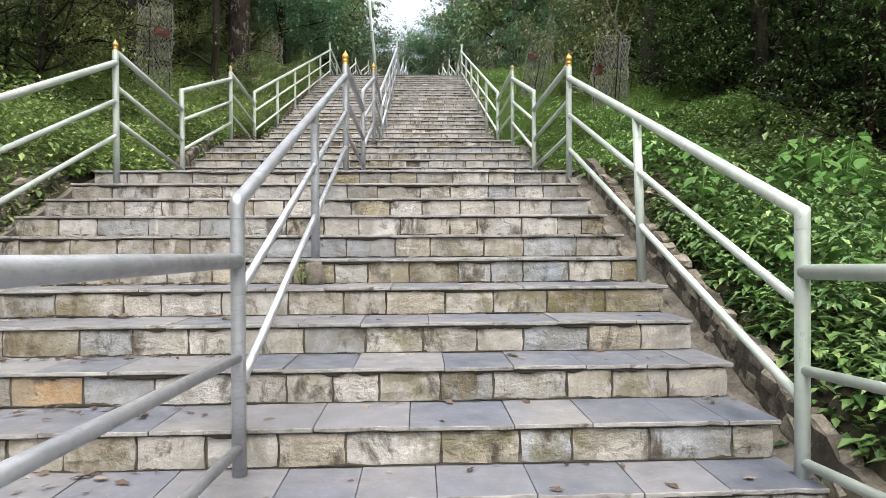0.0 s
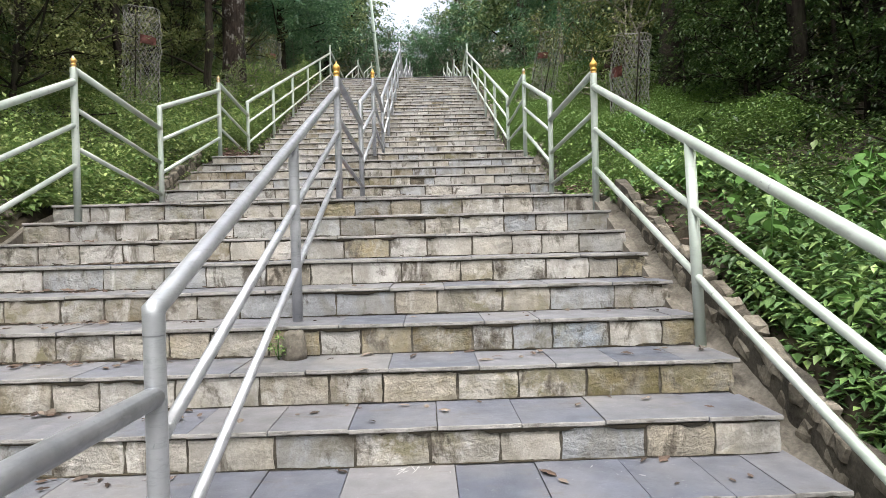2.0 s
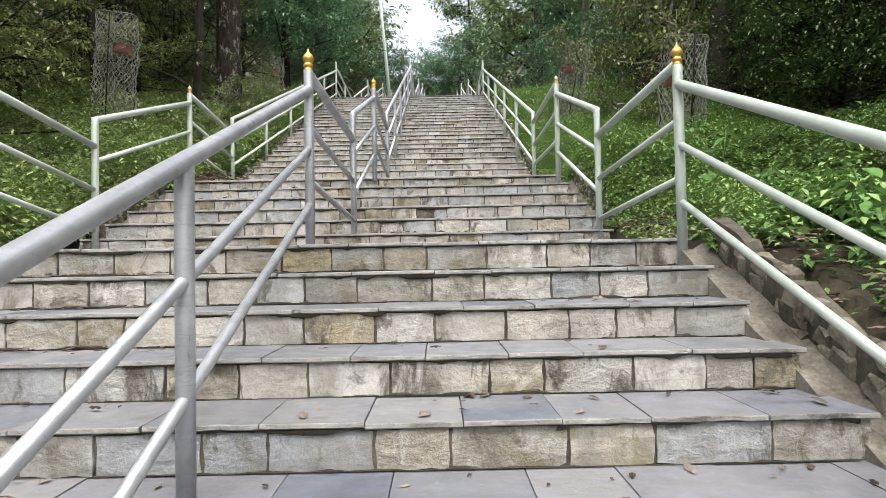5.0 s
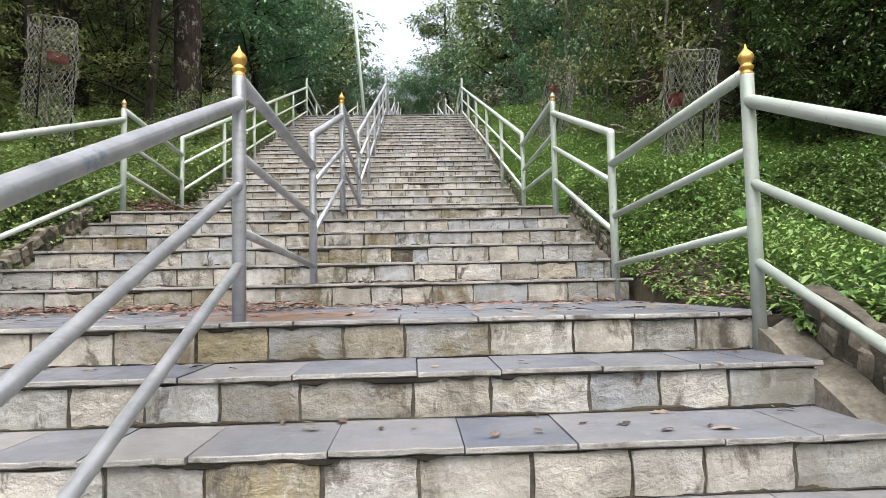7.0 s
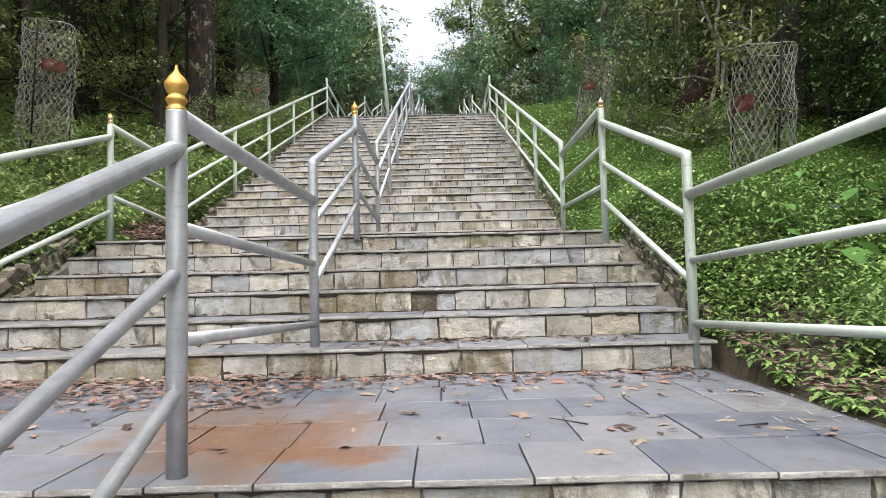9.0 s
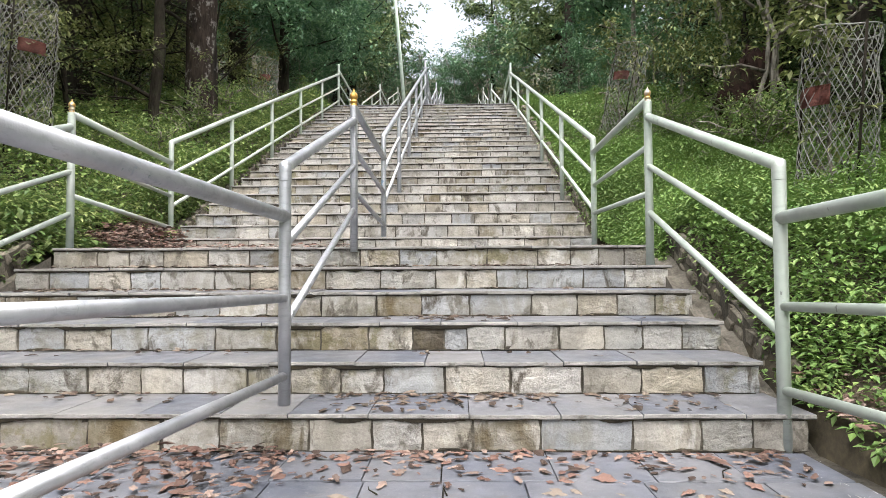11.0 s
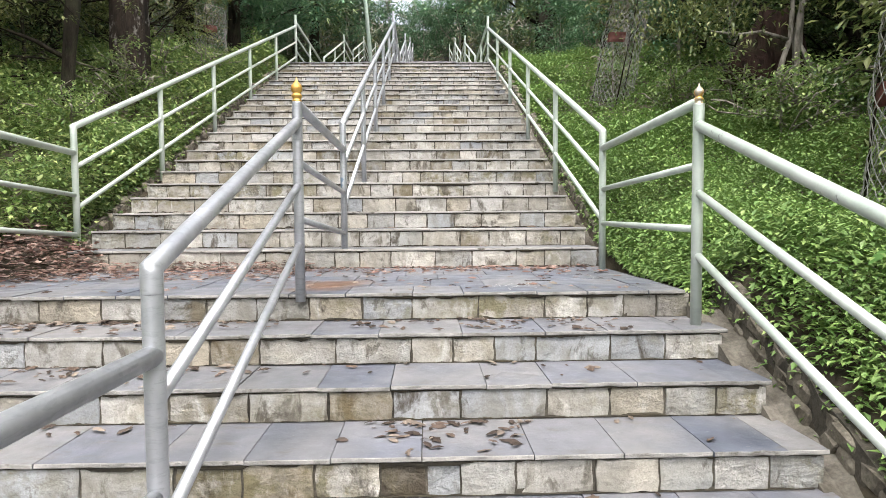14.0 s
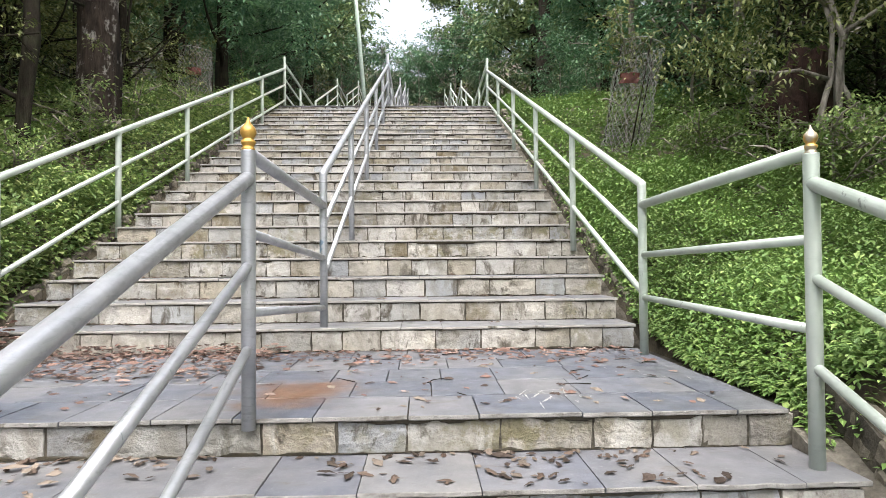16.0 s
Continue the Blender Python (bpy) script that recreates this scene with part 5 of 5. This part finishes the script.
# ---- fallen leaves ----


def dry_leaf_shape(seed):
    """A curled brown leaf, about 9 cm long."""
    r = random.Random(seed)
    L, bend, fold = r.uniform(0.06, 0.11), r.uniform(0.1, 0.5), r.uniform(0.05, 0.45)
    n, verts, faces = 7, [], []
    for j in range(n + 1):
        t = j / n
        w = L * 0.23 * math.sin(math.pi * (0.06 + 0.9 * t)) * r.uniform(0.55, 1.3)
        z = 0.0005 + bend * L * 0.22 * math.sin(math.pi * t) + r.uniform(0, 0.003)
        for s in (-1, 0, 1):
            curl = r.uniform(0.3, 1.6) if r.random() < 0.4 else 0.0
            verts.append((L * (t - 0.5) + r.uniform(-0.004, 0.004), s * w * (1 - 0.2 * fold), z * (1 if s == 0 else 0.2) + abs(s) * w * fold * curl))
    for j in range(n):
        for s in (0, 1):
            a = j * 3 + s
            faces.append((a, a + 1, a + 4, a + 3))
    return np.array(verts), np.array(faces)


DRY_SHAPES = [dry_leaf_shape(i) for i in range(9)]


def walk_height(x, y):
    """Height of the tread or paving under a place on the stairs."""
    for y0, d, r, n, z0 in (FLIGHT_3, FLIGHT_2, FLIGHT_1):
        if y >= y0 - 0.016:
            k = int((y - y0 + 0.016) / d)
            return z0 + r * min(n, k + 1)
    return FLIGHT_1[4]


def on_bank(x, y):
    return float(ground_height(x, y)) + 0.03


def litter(name, spots, height, label, seed, material=DRY):
    r = random.Random(seed)
    V, F, o = [], [], 0
    for x, y, lift in spots:
        v, f = DRY_SHAPES[r.randrange(len(DRY_SHAPES))]
        m = np.array(Matrix.Rotation(r.uniform(0, 6.28), 3, "Z") @ Matrix.Rotation(r.uniform(-0.35, 0.35) * (1 + 10 * lift), 3, "X"))
        V.append(v * (0.35 + 0.55 * r.random() ** 1.3) @ m.T + np.array((x, y, height(x, y) + lift + 0.004)))
        F.append(f + o)
        o += len(v)
    ob = new(name, raw_mesh(name, np.concatenate(V), np.concatenate(F), material))
    tagged(ob, label, "fallen leaves", kind="stuff")


def heap(r, n, x0, x1, y0, y1, depth):
    return [(x0 + (x1 - x0) * r.random(), y1 - (y1 - y0) * r.random() ** 1.8, r.random() ** 2 * depth) for _ in range(n)]


def litter_all():
    r = random.Random(3)
    litter("leaf_litter", heap(r, 900, -3.2, -0.95, 0.85, 1.57, 0.04) + heap(r, 260, -1.0, 1.0, 1.2, 1.57, 0.012) + heap(r, 110, -3.1, 1.0, 0.1, 1.5, 0.002), walk_height, "brown dry leaves heaped against the second flight", 1)
    litter("leaf_litter", heap(r, 1200, -3.28, -1.3, 4.25, 5.17, 0.07) + heap(r, 700, -3.36, -3.0, 4.2, 5.18, 0.24) + heap(r, 420, -1.5, 1.0, 4.6, 5.17, 0.012) + heap(r, 210, -3.1, 1.0, 3.6, 5.1, 0.002), walk_height, "brown dry leaves drifted on the upper landing", 2)
    treads = []
    for flight in (FLIGHT_1, FLIGHT_2, FLIGHT_3):
        y0, d, rr_, n, z0 = flight
        for k in range(min(n, 16) - 1):
            for _ in range(r.randrange(34, 70)):
                treads.append((-1.1 - 2.1 * r.random() ** 0.7, y0 + d * (k + 1) - 0.03 - 0.2 * r.random() ** 2.5, r.random() * 0.012))
            for _ in range(r.randrange(6, 20)):
                treads.append((r.uniform(-1.0, 1.05), y0 + d * (k + 1) - 0.03 - 0.28 * r.random() ** 2, r.random() * 0.006))
    treads += heap(r, 120, -0.85, 0.15, 1.62, 1.96, 0.01) + heap(r, 40, 0.3, 0.9, 1.62, 1.96, 0.006) + heap(r, 60, -0.6, 0.1, 2.36, 2.71, 0.01) + heap(r, 90, -0.8, 0.7, 3.15, 3.5, 0.008) + heap(r, 110, -3.1, -1.1, 3.15, 3.5, 0.012) + heap(r, 90, -3.1, -1.1, 2.76, 3.1, 0.012)
    litter("leaf_litter", treads, walk_height, "brown dry leaves caught along the treads", 3, DRY_GREY)
    bank = [(1.2 + 0.7 * r.random() ** 1.3, r.uniform(-1.6, 1.9), 0.05 * r.random()) for _ in range(1300)] + [(r.uniform(-3.9, -3.45), r.uniform(4.0, 5.4), 0.10 * r.random()) for _ in range(260)] + [(r.uniform(-3.9, -3.5), r.uniform(-3.5, 2.0), 0.1 * r.random()) for _ in range(130)]
    drift = [(-3.24 - 0.5 * r.random() ** 1.3, r.uniform(4.2, 5.4), 0.12 * r.random()) for _ in range(1200)]
    litter("leaf_litter", drift, on_bank, "reddish dry leaves piled beside the upper landing", 9)
    litter("leaf_litter", bank, on_bank, "dry leaves lying on the edge of the bank", 4)
    meshes = [raw_mesh("fallen_leaf", *s, DRY_GREY) for s in DRY_SHAPES]
    for i in range(90):
        side = r.random()
        y = r.choice((r.uniform(0.05, 1.2), r.uniform(0.05, 1.2), r.uniform(3.6, 4.8), r.uniform(-3.5, -0.1)))
        x = r.uniform(-0.9, 1.05) if side < 0.6 else r.uniform(-3.1, -1.1)
        s = r.uniform(0.45, 0.9)
        ob = new("fallen_leaf", meshes[i % 9])
        ob.matrix_basis = Matrix.Translation((x, y, walk_height(x, y) + 0.0005)) @ Matrix.Rotation(r.uniform(0, 6.28), 4, "Z") @ Matrix.Diagonal((s, s, s, 1))
        tagged(ob, "curled brown dry leaf lying on the slate", "leaf", "single fallen leaves")


litter_all()

# ---- spilt paint ----


def splash(x, y, z, w, d, turn, seed, streaks=5):
    """Ragged white streaks, thin on the slate."""
    r = random.Random(seed)
    bm = bmesh.new()
    for k in range(streaks):
        cx, cy = r.gauss(0, 0.55) * w, r.gauss(0, 0.5) * d
        lw = w * r.choice((0.04, 0.07, 0.12, 0.32)) * r.uniform(0.6, 1.2)
        lh = min(0.005, lw * r.uniform(0.08, 0.3))
        n = 9
        way = r.gauss(1.2, 0.45)
        ring = []
        for j in range(n):
            a = 2 * math.pi * j / n
            q = r.uniform(0.3, 1.25)
            u, t = lw * q * math.cos(a), lh * q * math.sin(a)
            ring.append(bm.verts.new((cx + u * math.cos(way) - t * math.sin(way), cy + u * math.sin(way) + t * math.cos(way), 0.00003 * k)))
        bm.faces.new(ring)
    bm.transform(Matrix.Translation((x, y, z + 0.0028)) @ Matrix.Rotation(turn, 4, "Z"))
    return tagged(part("paint_splash", bm, WHITE_PAINT, None, "", False), "dried splash of white paint on the slate", "paint mark", kind="stuff")


splash(0.95, 0.52, 0.0, 0.16, 0.34, -0.5, 1, 42)
splash(1.04, 1.1, 0.0, 0.06, 0.5, 0.1, 2, 60)
splash(0.78, 0.95, 0.0, 0.09, 0.12, -0.4, 7, 16)
splash(0.1, 0.28, 0.0, 0.05, 0.05, 0.4, 8, 8)
splash(0.17, 3.80, 0.91, 0.22, 0.14, 0.1, 3, 36)
splash(0.75, 4.3, 0.91, 0.10, 0.2, 0.6, 6, 24)
splash(-0.42, -2.56, -1.24, 0.14, 0.09, 0.1, 4, 24)
splash(0.32, -2.60, -1.24, 0.06, 0.2, 0.4, 5, 18)


def scatter_twigs():
    r = random.Random(17)
    for i in range(16):
        x, y = r.uniform(-0.8, 1.0), r.choice((r.uniform(0.1, 1.4), r.uniform(3.7, 5.0)))
        a, L = r.uniform(0, 6.28), r.uniform(0.07, 0.18)
        z = walk_height(x, y) + 0.004
        c, s = math.cos(a), math.sin(a)
        bm = tube(bmesh.new(), [(x, y, z), (x + c * L * 0.5 - s * 0.012, y + s * L * 0.5 + c * 0.012, z + 0.004), (x + c * L, y + s * L, z)], 0.003, 5, 0.0015)
        tagged(part("twig", bm, BARK), "thin broken brown twig lying on the slate", "twig", "twigs on the landings")


scatter_twigs()


# ---- moss, dirt and painted shade in the corners of the steps ----


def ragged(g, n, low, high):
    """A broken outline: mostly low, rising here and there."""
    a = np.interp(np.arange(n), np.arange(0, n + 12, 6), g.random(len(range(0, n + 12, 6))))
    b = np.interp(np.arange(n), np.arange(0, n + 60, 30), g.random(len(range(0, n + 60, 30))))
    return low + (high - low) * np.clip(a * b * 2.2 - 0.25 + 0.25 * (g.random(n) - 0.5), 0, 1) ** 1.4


def moss_and_shade_on(flight, count, seed, right):
    """Ragged fillets of dirt and moss, dark with painted-in shade, along the feet of the risers and below the noses of
    the treads.
    """
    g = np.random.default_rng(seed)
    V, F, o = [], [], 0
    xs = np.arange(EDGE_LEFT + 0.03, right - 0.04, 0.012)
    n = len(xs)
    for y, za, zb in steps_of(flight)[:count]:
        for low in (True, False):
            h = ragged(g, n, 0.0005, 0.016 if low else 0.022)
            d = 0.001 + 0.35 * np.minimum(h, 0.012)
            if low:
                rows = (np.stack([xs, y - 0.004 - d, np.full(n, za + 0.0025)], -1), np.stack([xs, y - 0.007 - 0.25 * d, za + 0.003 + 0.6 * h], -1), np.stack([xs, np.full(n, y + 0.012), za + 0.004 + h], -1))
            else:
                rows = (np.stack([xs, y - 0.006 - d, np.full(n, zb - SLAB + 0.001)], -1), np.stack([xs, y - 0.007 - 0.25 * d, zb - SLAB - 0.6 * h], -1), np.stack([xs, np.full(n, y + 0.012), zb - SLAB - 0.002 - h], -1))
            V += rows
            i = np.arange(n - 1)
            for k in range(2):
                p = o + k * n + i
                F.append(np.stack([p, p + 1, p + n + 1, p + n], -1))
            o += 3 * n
    ob = new("moss", raw_mesh("moss", np.concatenate(V), np.concatenate(F), MOSS_AND_SHADE))
    tagged(ob, "dark moss and dirt with painted shade in the joints of the steps", "moss", kind="stuff")


moss_and_shade_on(FLIGHT_1, 11, 51, 1.05)
moss_and_shade_on(FLIGHT_2, 6, 52, 1.13)
moss_and_shade_on(FLIGHT_3, 24, 53, EDGE_RIGHT)
